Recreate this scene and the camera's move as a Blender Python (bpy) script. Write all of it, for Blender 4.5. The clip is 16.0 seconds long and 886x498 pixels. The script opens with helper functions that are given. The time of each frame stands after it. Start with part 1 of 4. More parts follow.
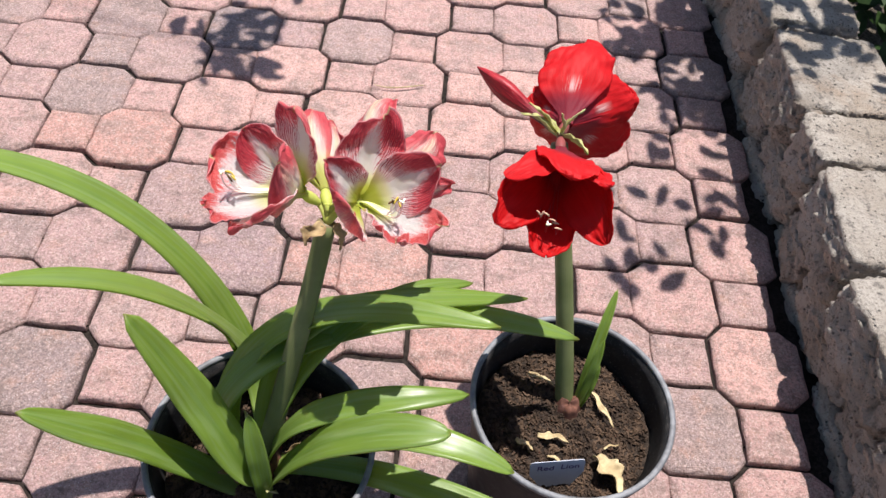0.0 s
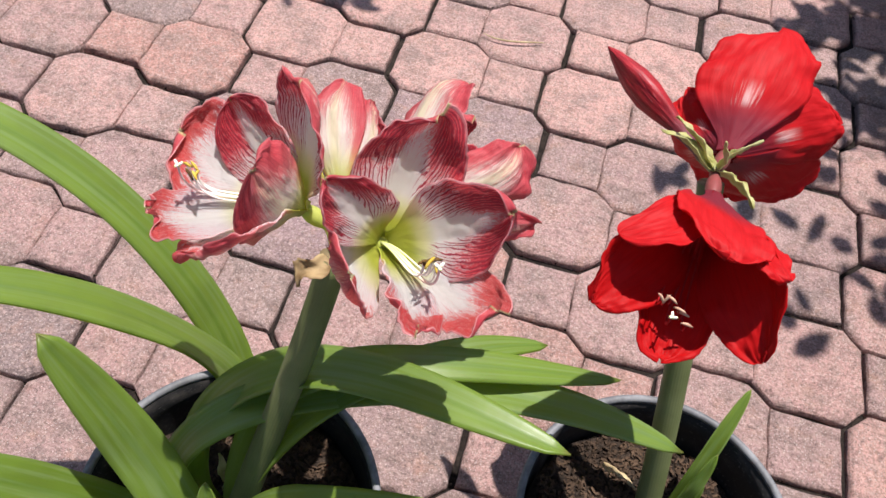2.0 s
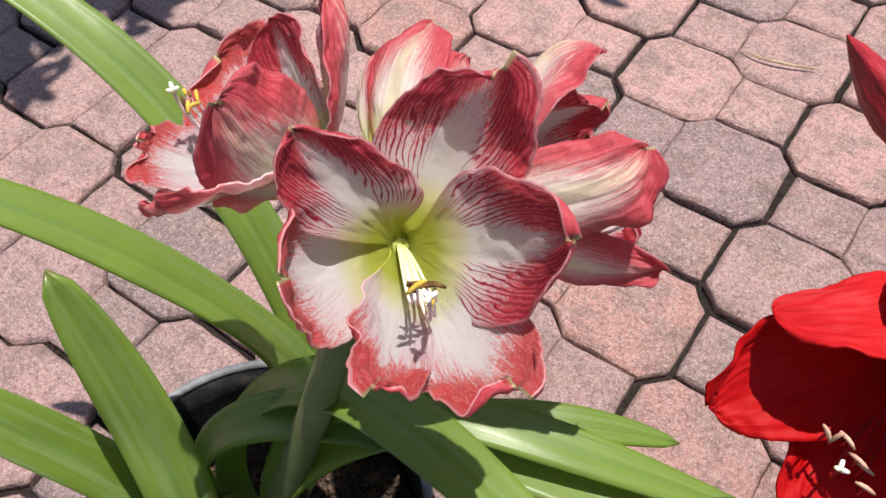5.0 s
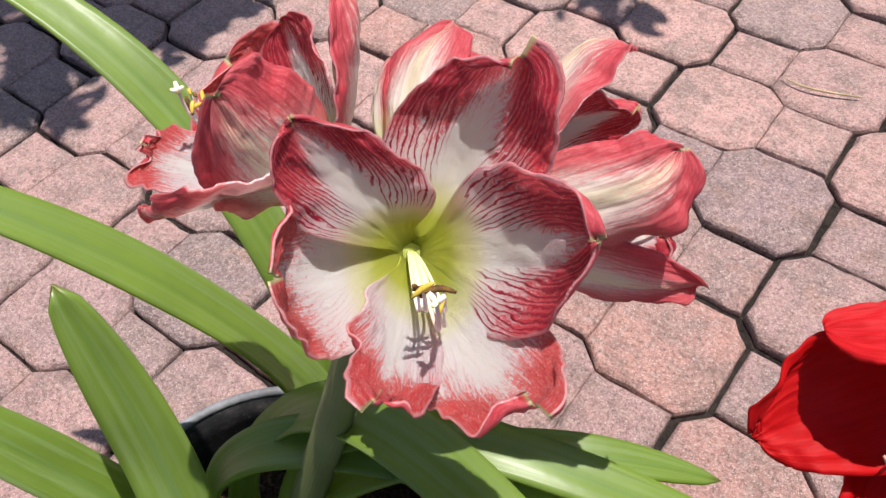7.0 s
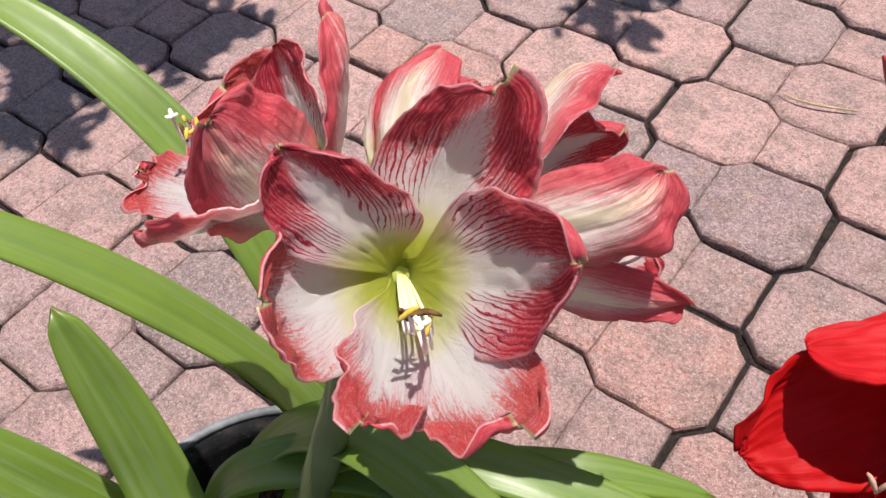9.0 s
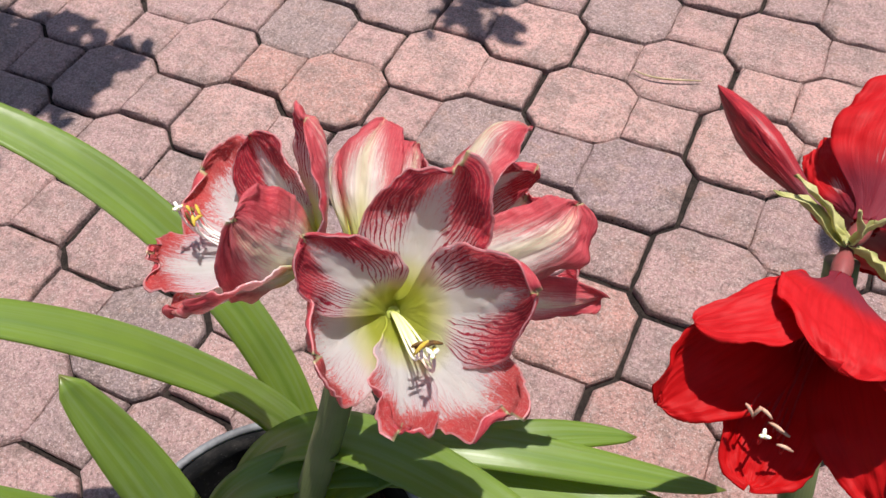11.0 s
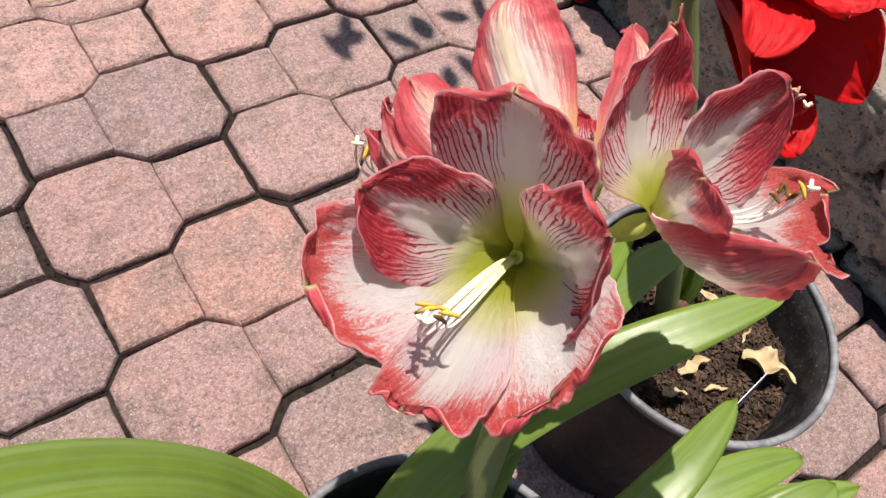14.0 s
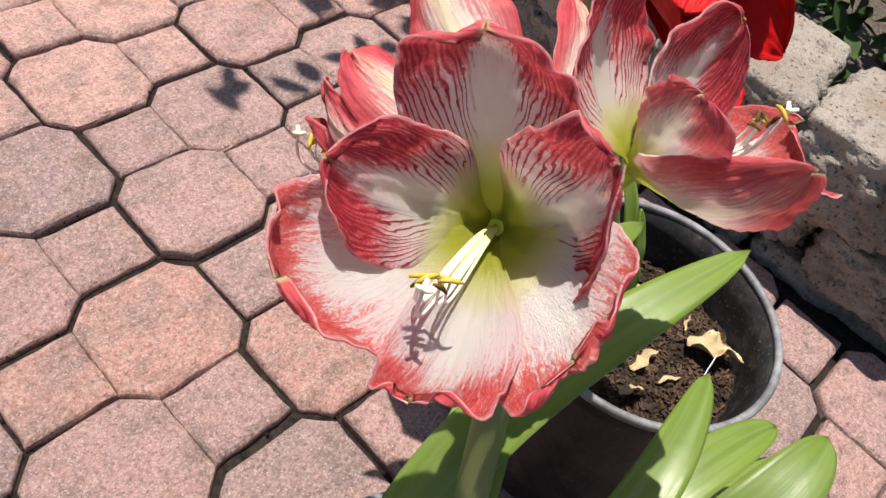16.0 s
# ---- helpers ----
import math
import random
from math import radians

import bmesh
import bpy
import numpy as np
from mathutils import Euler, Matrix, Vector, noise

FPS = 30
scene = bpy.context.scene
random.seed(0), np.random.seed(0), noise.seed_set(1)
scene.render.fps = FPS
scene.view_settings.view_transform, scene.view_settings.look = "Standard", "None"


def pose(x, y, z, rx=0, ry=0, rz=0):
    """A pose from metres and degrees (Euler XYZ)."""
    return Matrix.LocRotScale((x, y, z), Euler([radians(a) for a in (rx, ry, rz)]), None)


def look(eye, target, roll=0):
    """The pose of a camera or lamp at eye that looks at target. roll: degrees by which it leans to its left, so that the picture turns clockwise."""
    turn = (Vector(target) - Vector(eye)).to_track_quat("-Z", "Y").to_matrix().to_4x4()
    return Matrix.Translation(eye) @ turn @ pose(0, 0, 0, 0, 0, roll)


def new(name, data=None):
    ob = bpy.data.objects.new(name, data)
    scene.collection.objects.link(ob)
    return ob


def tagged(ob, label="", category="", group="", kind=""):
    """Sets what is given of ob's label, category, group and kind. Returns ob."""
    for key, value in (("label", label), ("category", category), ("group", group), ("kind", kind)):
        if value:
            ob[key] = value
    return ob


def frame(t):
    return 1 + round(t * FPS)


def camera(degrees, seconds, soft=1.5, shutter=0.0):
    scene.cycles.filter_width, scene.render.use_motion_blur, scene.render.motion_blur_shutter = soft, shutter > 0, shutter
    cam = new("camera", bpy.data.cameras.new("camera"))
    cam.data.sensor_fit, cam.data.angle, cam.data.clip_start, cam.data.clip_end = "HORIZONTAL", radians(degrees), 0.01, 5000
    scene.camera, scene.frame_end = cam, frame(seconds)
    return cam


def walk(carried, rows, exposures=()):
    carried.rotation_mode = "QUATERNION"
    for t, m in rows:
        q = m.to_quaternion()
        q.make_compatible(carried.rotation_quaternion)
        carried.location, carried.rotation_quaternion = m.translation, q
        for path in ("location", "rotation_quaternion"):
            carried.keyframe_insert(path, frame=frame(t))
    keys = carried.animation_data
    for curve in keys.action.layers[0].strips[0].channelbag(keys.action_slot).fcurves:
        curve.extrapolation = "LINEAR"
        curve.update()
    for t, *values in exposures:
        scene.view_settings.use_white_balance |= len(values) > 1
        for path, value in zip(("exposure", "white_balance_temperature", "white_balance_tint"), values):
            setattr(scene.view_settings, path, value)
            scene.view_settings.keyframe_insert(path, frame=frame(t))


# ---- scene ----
cam = camera(58.0, 16.0)
PATH = [
    (0, (0.048, -1.145, 1.147), (0.12, 0.119, -0.401), 8.3),
    (0.5, (0.013, -1.096, 1.133), (0.09, 0.131, -0.445), 9.2),
    (1, (0.016, -1.049, 1.094), (0.059, 0.151, -0.506), 10.2),
    (1.5, (0.048, -0.961, 1.024), (0.013, 0.195, -0.607), 10.6),
    (2, (0.063, -0.903, 0.987), (-0.08, 0.205, -0.672), 9.6),
    (2.5, (0.089, -0.877, 0.964), (-0.177, 0.186, -0.709), 7.5),
    (3, (0.109, -0.841, 0.926), (-0.275, 0.18, -0.751), 4.9),
    (3.5, (0.123, -0.81, 0.91), (-0.367, 0.163, -0.767), 2.1),
    (4, (0.126, -0.795, 0.896), (-0.456, 0.131, -0.779), -0.6),
    (4.5, (0.123, -0.787, 0.878), (-0.53, 0.105, -0.789), -2.6),
    (7, (0.126, -0.774, 0.834), (-0.694, 0.115, -0.758), -6.8),
    (7.5, (0.127, -0.772, 0.837), (-0.71, 0.119, -0.746), -7.4),
    (8, (0.13, -0.77, 0.838), (-0.719, 0.122, -0.738), -7.8),
    (10.5, (0.132, -0.784, 0.862), (-0.616, 0.191, -0.716), -7.0),
    (11, (0.12, -0.816, 0.932), (-0.457, 0.205, -0.689), -4.8),
    (11.5, (0.006, -0.852, 0.985), (-0.28, 0.216, -0.682), -0.6),
    (12, (-0.116, -0.841, 0.971), (-0.068, 0.207, -0.731), 5.5),
    (12.5, (-0.166, -0.793, 0.933), (0.185, 0.172, -0.784), 11.8),
    (13, (-0.213, -0.768, 0.905), (0.38, 0.091, -0.801), 16.9),
    (13.5, (-0.239, -0.747, 0.882), (0.521, 0.018, -0.803), 19.8),
    (14, (-0.242, -0.73, 0.861), (0.645, -0.035, -0.791), 21.3),
    (14.5, (-0.239, -0.731, 0.849), (0.728, -0.066, -0.771), 21.5),
    (15, (-0.23, -0.732, 0.84), (0.798, -0.079, -0.746), 21.3),
    (15.5, (-0.239, -0.727, 0.823), (0.847, -0.081, -0.727), 20.9),
    (16, (-0.263, -0.721, 0.808), (0.882, -0.086, -0.704), 20.5),
]
walk(cam, [(t, look(eye, target, roll)) for t, eye, target, roll in PATH], exposures=((0.0, 0.66, 6450, 12), (3.0, 0.44, 6500, 13), (4.5, 0.46, 6500, 13), (7.0, 0.54, 6500, 13), (8.0, 0.54, 6500, 13), (10.5, 0.44, 6500, 13), (12.0, 0.42, 6600, 13), (14.5, 0.59, 6900, 13), (16.0, 0.60, 6900, 13)))

# ---- light ----
SUN_UP = Vector((0.07, 0.22, 1.0)).normalized()
world = bpy.data.worlds.new("sky")
scene.world = world
world.use_nodes = True
wn = world.node_tree
sky = wn.nodes.new("ShaderNodeTexSky")
sky.sky_type = "NISHITA"
sky.sun_disc = False
sky.sun_elevation = math.asin(SUN_UP.z)
sky.sun_rotation = math.atan2(SUN_UP.x, SUN_UP.y)
wn.links.new(sky.outputs[0], wn.nodes["Background"].inputs[0])
wn.nodes["Background"].inputs[1].default_value = 0.074
sun = new("sun", bpy.data.lights.new("sun", "SUN"))
sun.data.energy = 5.0
sun.data.angle = radians(0.55)
sun.data.color = (1.0, 0.955, 0.91)
sun.matrix_world = look(SUN_UP * 6, (0, 0, 0))

# ---- node helpers ----
class Tree:
    """A small wrapper for building node materials."""

    def __init__(self, name, rough=0.6, spec=0.4):
        self.mat = bpy.data.materials.new(name)
        self.mat.use_nodes = True
        self.t = self.mat.node_tree
        self.bsdf = self.t.nodes["Principled BSDF"]
        self.bsdf.inputs["Roughness"].default_value = rough
        self.bsdf.inputs["Specular IOR Level"].default_value = spec

    def node(self, kind, ins=None, **props):
        n = self.t.nodes.new(kind)
        for k, v in props.items():
            setattr(n, k, v)
        for k, v in (ins or {}).items():
            self.put(n.inputs[k], v)
        return n

    def put(self, socket, v):
        if isinstance(v, bpy.types.NodeSocket):
            self.t.links.new(v, socket)
        elif isinstance(v, (tuple, list)):
            socket.default_value = (*v, 1.0)[: len(socket.default_value)]
        else:
            socket.default_value = v

    def coords(self, kind="Object"):
        return self.node("ShaderNodeTexCoord").outputs[kind]

    def rand(self):
        return self.node("ShaderNodeObjectInfo").outputs["Random"]

    def noise(self, scale, detail=4.0, rough=0.6, vec=None, shift=None):
        vec = vec or self.coords()
        if shift is not None:
            vec = self.vec("ADD", vec, shift)
        return self.node("ShaderNodeTexNoise", {"Vector": vec, "Scale": scale, "Detail": detail, "Roughness": rough}).outputs["Fac"]

    def voronoi(self, scale, vec=None):
        return self.node("ShaderNodeTexVoronoi", {"Vector": vec or self.coords(), "Scale": scale}).outputs["Distance"]

    def vec(self, op, a, b):
        return self.node("ShaderNodeVectorMath", {0: a, 1: b}, operation=op).outputs[0]

    def math(self, op, a, b=0.0, c=0.0):
        return self.node("ShaderNodeMath", {0: a, 1: b, 2: c}, operation=op).outputs[0]

    def ramp(self, v, lo, hi, a=0.0, b=1.0):
        return self.node("ShaderNodeMapRange", {"Value": v, "From Min": lo, "From Max": hi, "To Min": a, "To Max": b}, interpolation_type="SMOOTHSTEP").outputs["Result"]

    def mix(self, f, a, b, blend="MIX"):
        n = self.node("ShaderNodeMix", data_type="RGBA", blend_type=blend)
        self.put(n.inputs[0], f)
        self.put(n.inputs[6], a)
        self.put(n.inputs[7], b)
        return n.outputs[2]

    def bump(self, height, dist=0.002, strength=0.6):
        n = self.node("ShaderNodeBump", {"Height": height, "Distance": dist, "Strength": strength})
        self.t.links.new(n.outputs[0], self.bsdf.inputs["Normal"])
        return n.outputs[0]

    def color(self, v):
        self.put(self.bsdf.inputs["Base Color"], v)
        return self

    def rough(self, v):
        self.put(self.bsdf.inputs["Roughness"], v)

    def translucent(self, colour, share, normal=None):
        """Mixes light that passes through a thin sheet into the surface."""
        tr = self.node("ShaderNodeBsdfTranslucent", {"Color": colour})
        mx = self.node("ShaderNodeMixShader", {0: share})
        self.t.links.new(self.bsdf.outputs[0], mx.inputs[1])
        self.t.links.new(tr.outputs[0], mx.inputs[2])
        self.t.links.new(mx.outputs[0], self.t.nodes["Material Output"].inputs[0])


# ---- materials ----
def mat_paver():
    m = Tree("concrete_paver", 0.85, 0.3)
    r = m.rand()
    isle = m.node("ShaderNodeNewGeometry").outputs["Random Per Island"]
    tint = m.node("ShaderNodeObjectInfo").outputs["Color"]
    off = m.node("ShaderNodeCombineXYZ", {0: m.math("MULTIPLY", r, 37.0), 1: m.math("MULTIPLY", r, 91.0)}).outputs[0]
    v = m.vec("ADD", m.coords(), off)
    blotch = m.noise(10.0, 4.0, 0.65, v)
    cloud = m.noise(24.0, 4.0, 0.7, m.vec("ADD", v, (3.0, 7.0, 1.0)))
    mid = m.noise(60.0, 4.0, 0.75, v)
    fine = m.noise(185.0, 5.0, 0.85, v)
    r2 = m.math("FRACT", m.math("ADD", m.math("MULTIPLY", r, 7.31), m.math("MULTIPLY", isle, 0.35)))
    # Pink cement, some heads run to ash grey, some tails to orange.
    base = m.mix(m.ramp(r2, 0.10, 0.75), (0.640, 0.380, 0.345), (0.550, 0.350, 0.330))
    base = m.mix(m.ramp(r2, 0.78, 0.98, 0.0, 0.7), base, (0.340, 0.270, 0.258))
    base = m.mix(m.ramp(m.math("FRACT", m.math("MULTIPLY", isle, 5.7)), 0.86, 0.97, 0.0, 0.6), base, (0.500, 0.270, 0.205))
    base = m.mix(1.0, base, tint, "MULTIPLY")
    smudge = m.noise(38.0, 5.0, 0.8, m.vec("ADD", v, (1.0, 4.0, 9.0)))
    base = m.mix(m.ramp(smudge, 0.45, 0.62, 0.0, 0.55), base, (0.400, 0.270, 0.225))
    base = m.mix(m.ramp(blotch, 0.46, 0.66, 0.0, 0.60), base, (0.290, 0.220, 0.195))
    base = m.mix(m.ramp(cloud, 0.52, 0.70, 0.0, 0.70), base, (0.530, 0.310, 0.240))
    base = m.mix(m.ramp(cloud, 0.44, 0.28, 0.0, 0.50), base, (0.250, 0.195, 0.180))
    base = m.mix(m.ramp(mid, 0.50, 0.66, 0.0, 0.50), base, (0.640, 0.450, 0.400))
    base = m.mix(m.ramp(fine, 0.46, 0.38, 0.0, 0.55), base, (0.760, 0.560, 0.500))
    base = m.mix(m.ramp(mid, 0.46, 0.30, 0.0, 0.60), base, (0.190, 0.130, 0.115))
    base = m.mix(m.ramp(fine, 0.525, 0.60, 0.0, 0.66), base, (0.130, 0.094, 0.082))
    specks = m.voronoi(250.0, v)
    base = m.mix(m.ramp(specks, 0.26, 0.10, 0.0, 0.85), base, (0.86, 0.76, 0.70))
    grit = m.voronoi(380.0, m.vec("ADD", v, (0.7, 0.2, 0.4)))
    base = m.mix(m.ramp(grit, 0.27, 0.12, 0.0, 0.5), base, (0.085, 0.064, 0.056))
    stain = m.noise(4.0, 5.0, 0.7, m.coords("Generated"), off)
    base = m.mix(m.ramp(stain, 0.50, 0.70, 0.0, 0.52), base, (0.17, 0.125, 0.105))
    cell = m.node("ShaderNodeTexVoronoi", {"Vector": m.vec("ADD", v, (0.3, 0.9, 0.1)), "Scale": 430.0}).outputs["Color"]
    grain = m.node("ShaderNodeSeparateColor", {0: cell}).outputs[0]
    base = m.mix(m.ramp(grain, 0.72, 0.98, 0.0, 0.28), base, (0.82, 0.64, 0.58))
    base = m.mix(m.ramp(grain, 0.30, 0.03, 0.0, 0.28), base, (0.16, 0.115, 0.10))
    m.color(base)
    h = m.math("ADD", m.math("MULTIPLY", fine, 1.0), m.math("MULTIPLY", mid, 0.8))
    h = m.math("SUBTRACT", h, m.math("MULTIPLY", m.ramp(specks, 0.30, 0.05), 0.25))
    m.bump(h, 0.0065, 1.0)
    return m.mat


def mat_stone():
    m = Tree("rough_stone", 0.9, 0.25)
    r = m.rand()
    off = m.node("ShaderNodeCombineXYZ", {0: m.math("MULTIPLY", r, 13.0), 1: m.math("MULTIPLY", r, 51.0)}).outputs[0]
    v = m.vec("ADD", m.coords(), off)
    big = m.noise(7.0, 4.0, 0.6, v)
    fine = m.noise(170.0, 5.0, 0.8, v)
    base = m.mix(m.ramp(big, 0.35, 0.7), (0.450, 0.405, 0.350), (0.335, 0.285, 0.230))
    base = m.mix(m.ramp(m.noise(12.0, 3.0, 0.6, v), 0.52, 0.75, 0.0, 0.55), base, (0.350, 0.255, 0.180))
    mid = m.noise(55.0, 4.0, 0.7, v)
    base = m.mix(m.ramp(mid, 0.46, 0.32, 0.0, 0.7), base, (0.125, 0.110, 0.098))
    base = m.mix(m.ramp(fine, 0.53, 0.66, 0.0, 0.65), base, (0.10, 0.092, 0.085))
    pits = m.voronoi(95.0, v)
    base = m.mix(m.ramp(pits, 0.22, 0.08, 0.0, 0.7), base, (0.085, 0.075, 0.068))
    m.color(base)
    h = m.math("ADD", m.math("MULTIPLY", fine, 0.6), m.math("MULTIPLY", mid, 1.0))
    m.bump(m.math("SUBTRACT", h, m.ramp(pits, 0.25, 0.05, 0.0, 0.6)), 0.010, 1.0)
    return m.mat


def mat_soil(name="potting_soil", dark=(0.018, 0.013, 0.010), light=(0.072, 0.051, 0.038)):
    m = Tree(name, 0.95, 0.2)
    n = m.noise(140.0, 5.0, 0.75)
    b = m.noise(30.0, 3.0, 0.6)
    base = m.mix(m.ramp(n, 0.38, 0.68), dark, light)
    base = m.mix(m.ramp(b, 0.45, 0.7, 0.0, 0.5), base, light)
    m.color(base)
    m.bump(m.math("ADD", n, m.math("MULTIPLY", b, 0.8)), 0.006, 1.0)
    return m.mat


def mat_plain(name, c1, c2, rough=0.7, spec=0.3, scale=60.0, bump=0.001, share=0.0):
    m = Tree(name, rough, spec)
    n = m.noise(scale, 4.0, 0.65)
    c = m.mix(m.ramp(n, 0.3, 0.7), c1, c2)
    m.color(c)
    if bump:
        m.bump(n, bump, 0.6)
    if share:
        m.translucent(c, share)
    return m.mat


def mat_pot(outer):
    m = Tree("black_plastic" if outer else "scuffed_rim_with_highlight", 0.5, 0.25 if outer else 0.4)
    n = m.noise(35.0, 4.0, 0.7)
    f = m.noise(260.0, 3.0, 0.7)
    if outer:
        base = m.mix(m.ramp(n, 0.45, 0.75), (0.014, 0.014, 0.015), (0.05, 0.045, 0.042))
    else:
        # Scuffs, with the lip's highlight put into the paler grey.
        base = m.mix(m.ramp(n, 0.35, 0.7), (0.11, 0.112, 0.118), (0.25, 0.255, 0.265))
    base = m.mix(m.ramp(f, 0.58, 0.75, 0.0, 0.5), base, (0.20, 0.19, 0.18))
    m.color(base)
    m.rough(m.ramp(n, 0.3, 0.7, 0.5, 0.7))
    m.bump(f, 0.0004, 0.4)
    return m.mat


def mat_leaf():
    m = Tree("strap_leaf_green", 0.36, 0.6)
    uv = m.node("ShaderNodeSeparateXYZ", {0: m.coords("UV")})
    u, v = uv.outputs[0], uv.outputs[1]
    s = m.math("ABSOLUTE", m.math("SUBTRACT", v, 0.5))
    line = m.math("SINE", m.math("MULTIPLY", v, 120.0))
    blotch = m.noise(22.0, 3.0, 0.6)
    r = m.rand()
    band = m.noise(1.0, 3.0, 0.6, m.node("ShaderNodeCombineXYZ", {0: m.math("MULTIPLY", u, 2.5), 1: m.math("MULTIPLY", v, 9.0), 2: m.math("MULTIPLY", r, 20.0)}).outputs[0])
    base = m.mix(r, (0.152, 0.240, 0.032), (0.196, 0.296, 0.042))
    base = m.mix(m.ramp(blotch, 0.4, 0.7, 0.0, 0.5), base, (0.130, 0.200, 0.034))
    base = m.mix(m.ramp(line, 0.2, 1.0, 0.0, 0.06), base, (0.25, 0.36, 0.11))
    base = m.mix(m.ramp(band, 0.42, 0.68, 0.0, 0.55), base, (0.25, 0.350, 0.145))
    base = m.mix(m.ramp(s, 0.12, 0.0, 0.0, 0.35), base, (0.075, 0.165, 0.026))
    base = m.mix(m.ramp(u, 0.25, 0.0, 0.0, 0.75), base, (0.26, 0.33, 0.09))
    base = m.mix(m.ramp(u, 0.985, 1.0, 0.0, 0.8), base, (0.22, 0.19, 0.06))
    m.color(base)
    m.bump(m.math("ADD", m.math("MULTIPLY", line, 0.012), m.noise(60.0, 2.0, 0.5)), 0.0007, 0.45)
    m.rough(m.ramp(band, 0.3, 0.7, 0.46, 0.34))
    m.translucent((0.50, 0.63, 0.04), 0.38)
    return m.mat


def mat_stem():
    m = Tree("waxy_stem_green", 0.5, 0.35)
    n = m.noise(20.0, 3.0, 0.6)
    uv = m.node("ShaderNodeSeparateXYZ", {0: m.coords("UV")})
    line = m.math("SINE", m.math("MULTIPLY", uv.outputs[1], 180.0))
    base = m.mix(m.ramp(n, 0.3, 0.7), (0.135, 0.160, 0.058), (0.185, 0.208, 0.085))
    base = m.mix(m.ramp(line, 0.3, 1.0, 0.0, 0.06), base, (0.21, 0.25, 0.10))
    base = m.mix(m.ramp(uv.outputs[0], 0.12, 0.0, 0.0, 0.6), base, (0.22, 0.13, 0.09))
    m.color(base)
    m.bump(line, 0.0002, 0.2)
    return m.mat


def mat_petal(lower):
    """Inner face: white with dark red veins, rosy red margins and a lime throat."""
    m = Tree("striped_petal_pale" if lower else "striped_petal_veined", 0.5, 0.3)
    uv = m.node("ShaderNodeSeparateXYZ", {0: m.coords("UV")})
    u, v = uv.outputs[0], uv.outputs[1]
    c = m.math("SUBTRACT", v, 0.5)
    s = m.math("MULTIPLY", m.math("ABSOLUTE", c), 2.0)
    shift = m.math("MULTIPLY", m.rand(), 40.0)
    pv = m.node("ShaderNodeCombineXYZ", {0: m.math("MULTIPLY", u, 2.2), 1: m.math("MULTIPLY", v, 5.0), 2: shift}).outputs[0]
    wob = m.noise(1.5, 2.0, 0.5, pv)
    grain = m.noise(14.0, 4.0, 0.75, pv)
    streak_v = m.node("ShaderNodeCombineXYZ", {0: m.math("MULTIPLY", u, 3.0), 1: m.math("MULTIPLY", v, 34.0), 2: shift}).outputs[0]
    streak = m.noise(1.6, 3.0, 0.6, streak_v)
    mottle = m.noise(26.0, 3.0, 0.8, pv)
    # Veins leave the midrib, fan out to the margins and fork on the way.
    q = m.math("SUBTRACT", m.math("MULTIPLY", s, 14.0), m.math("MULTIPLY", u, 8.5))
    q = m.math("ADD", q, m.math("MULTIPLY", m.math("SUBTRACT", wob, 0.5), 4.2))
    q = m.math("ADD", q, m.math("MULTIPLY", m.math("SUBTRACT", grain, 0.5), 0.75))
    wide = m.ramp(u, 0.30, 0.85, 0.13, 0.31)
    vein = m.ramp(m.math("PINGPONG", q, 0.5), wide, m.math("MULTIPLY", wide, 0.62))
    fork = m.ramp(m.math("PINGPONG", m.math("MULTIPLY", m.math("ADD", q, 0.25), 2.0), 0.5), 0.16, 0.06)
    fork = m.math("MULTIPLY", fork, m.ramp(u, 0.58, 0.74, 0.0, 0.75))
    vein = m.math("MAXIMUM", vein, fork)
    reach = m.math("MULTIPLY", m.ramp(u, 0.26, 0.36), m.ramp(streak, 0.22, 0.36))
    reach = m.math("MULTIPLY", reach, m.ramp(m.math("ADD", s, m.math("MULTIPLY", streak, 0.2)), 0.28, 0.44))
    vein = m.math("MULTIPLY", vein, m.math("MULTIPLY", reach, 0.12 if lower else 1.0))
    # Margins: red spreads from the tip and along both sides, in tongues between the veins.
    tongue = m.node("ShaderNodeCombineXYZ", {0: m.math("MULTIPLY", u, 5.0), 1: m.math("MULTIPLY", q, 2.2), 2: shift}).outputs[0]
    tongue = m.noise(1.0, 3.0, 0.65, tongue)
    fleck = m.noise(1.0, 3.0, 0.75, m.node("ShaderNodeCombineXYZ", {0: m.math("MULTIPLY", u, 42.0), 1: m.math("MULTIPLY", q, 5.0), 2: shift}).outputs[0])
    g = m.math("ADD", m.math("MULTIPLY", u, 1.25), m.math("MULTIPLY", m.math("POWER", s, 2.2), m.ramp(u, 0.50, 0.82, 0.08, 0.34 if lower else 0.42)))
    g = m.math("SUBTRACT", g, 0.75 if lower else 0.70)
    g = m.math("ADD", g, m.math("MULTIPLY", m.math("SUBTRACT", grain, 0.5), 0.40))
    g = m.math("ADD", g, m.math("MULTIPLY", m.math("SUBTRACT", tongue, 0.5), 0.75))
    g = m.math("SUBTRACT", g, m.ramp(s, 0.42, 0.08, 0.0, 0.10 if lower else 0.32))
    g = m.math("ADD", g, m.math("MULTIPLY", m.math("SUBTRACT", fleck, 0.5), 0.95))
    edge = m.ramp(g, -0.06, 0.12)
    blush = m.ramp(g, -0.30, 0.10, 0.0, 0.22 if lower else 0.38)
    white = m.mix(m.ramp(grain, 0.3, 0.7), (0.985, 0.96, 0.95), (0.99, 0.985, 0.98))
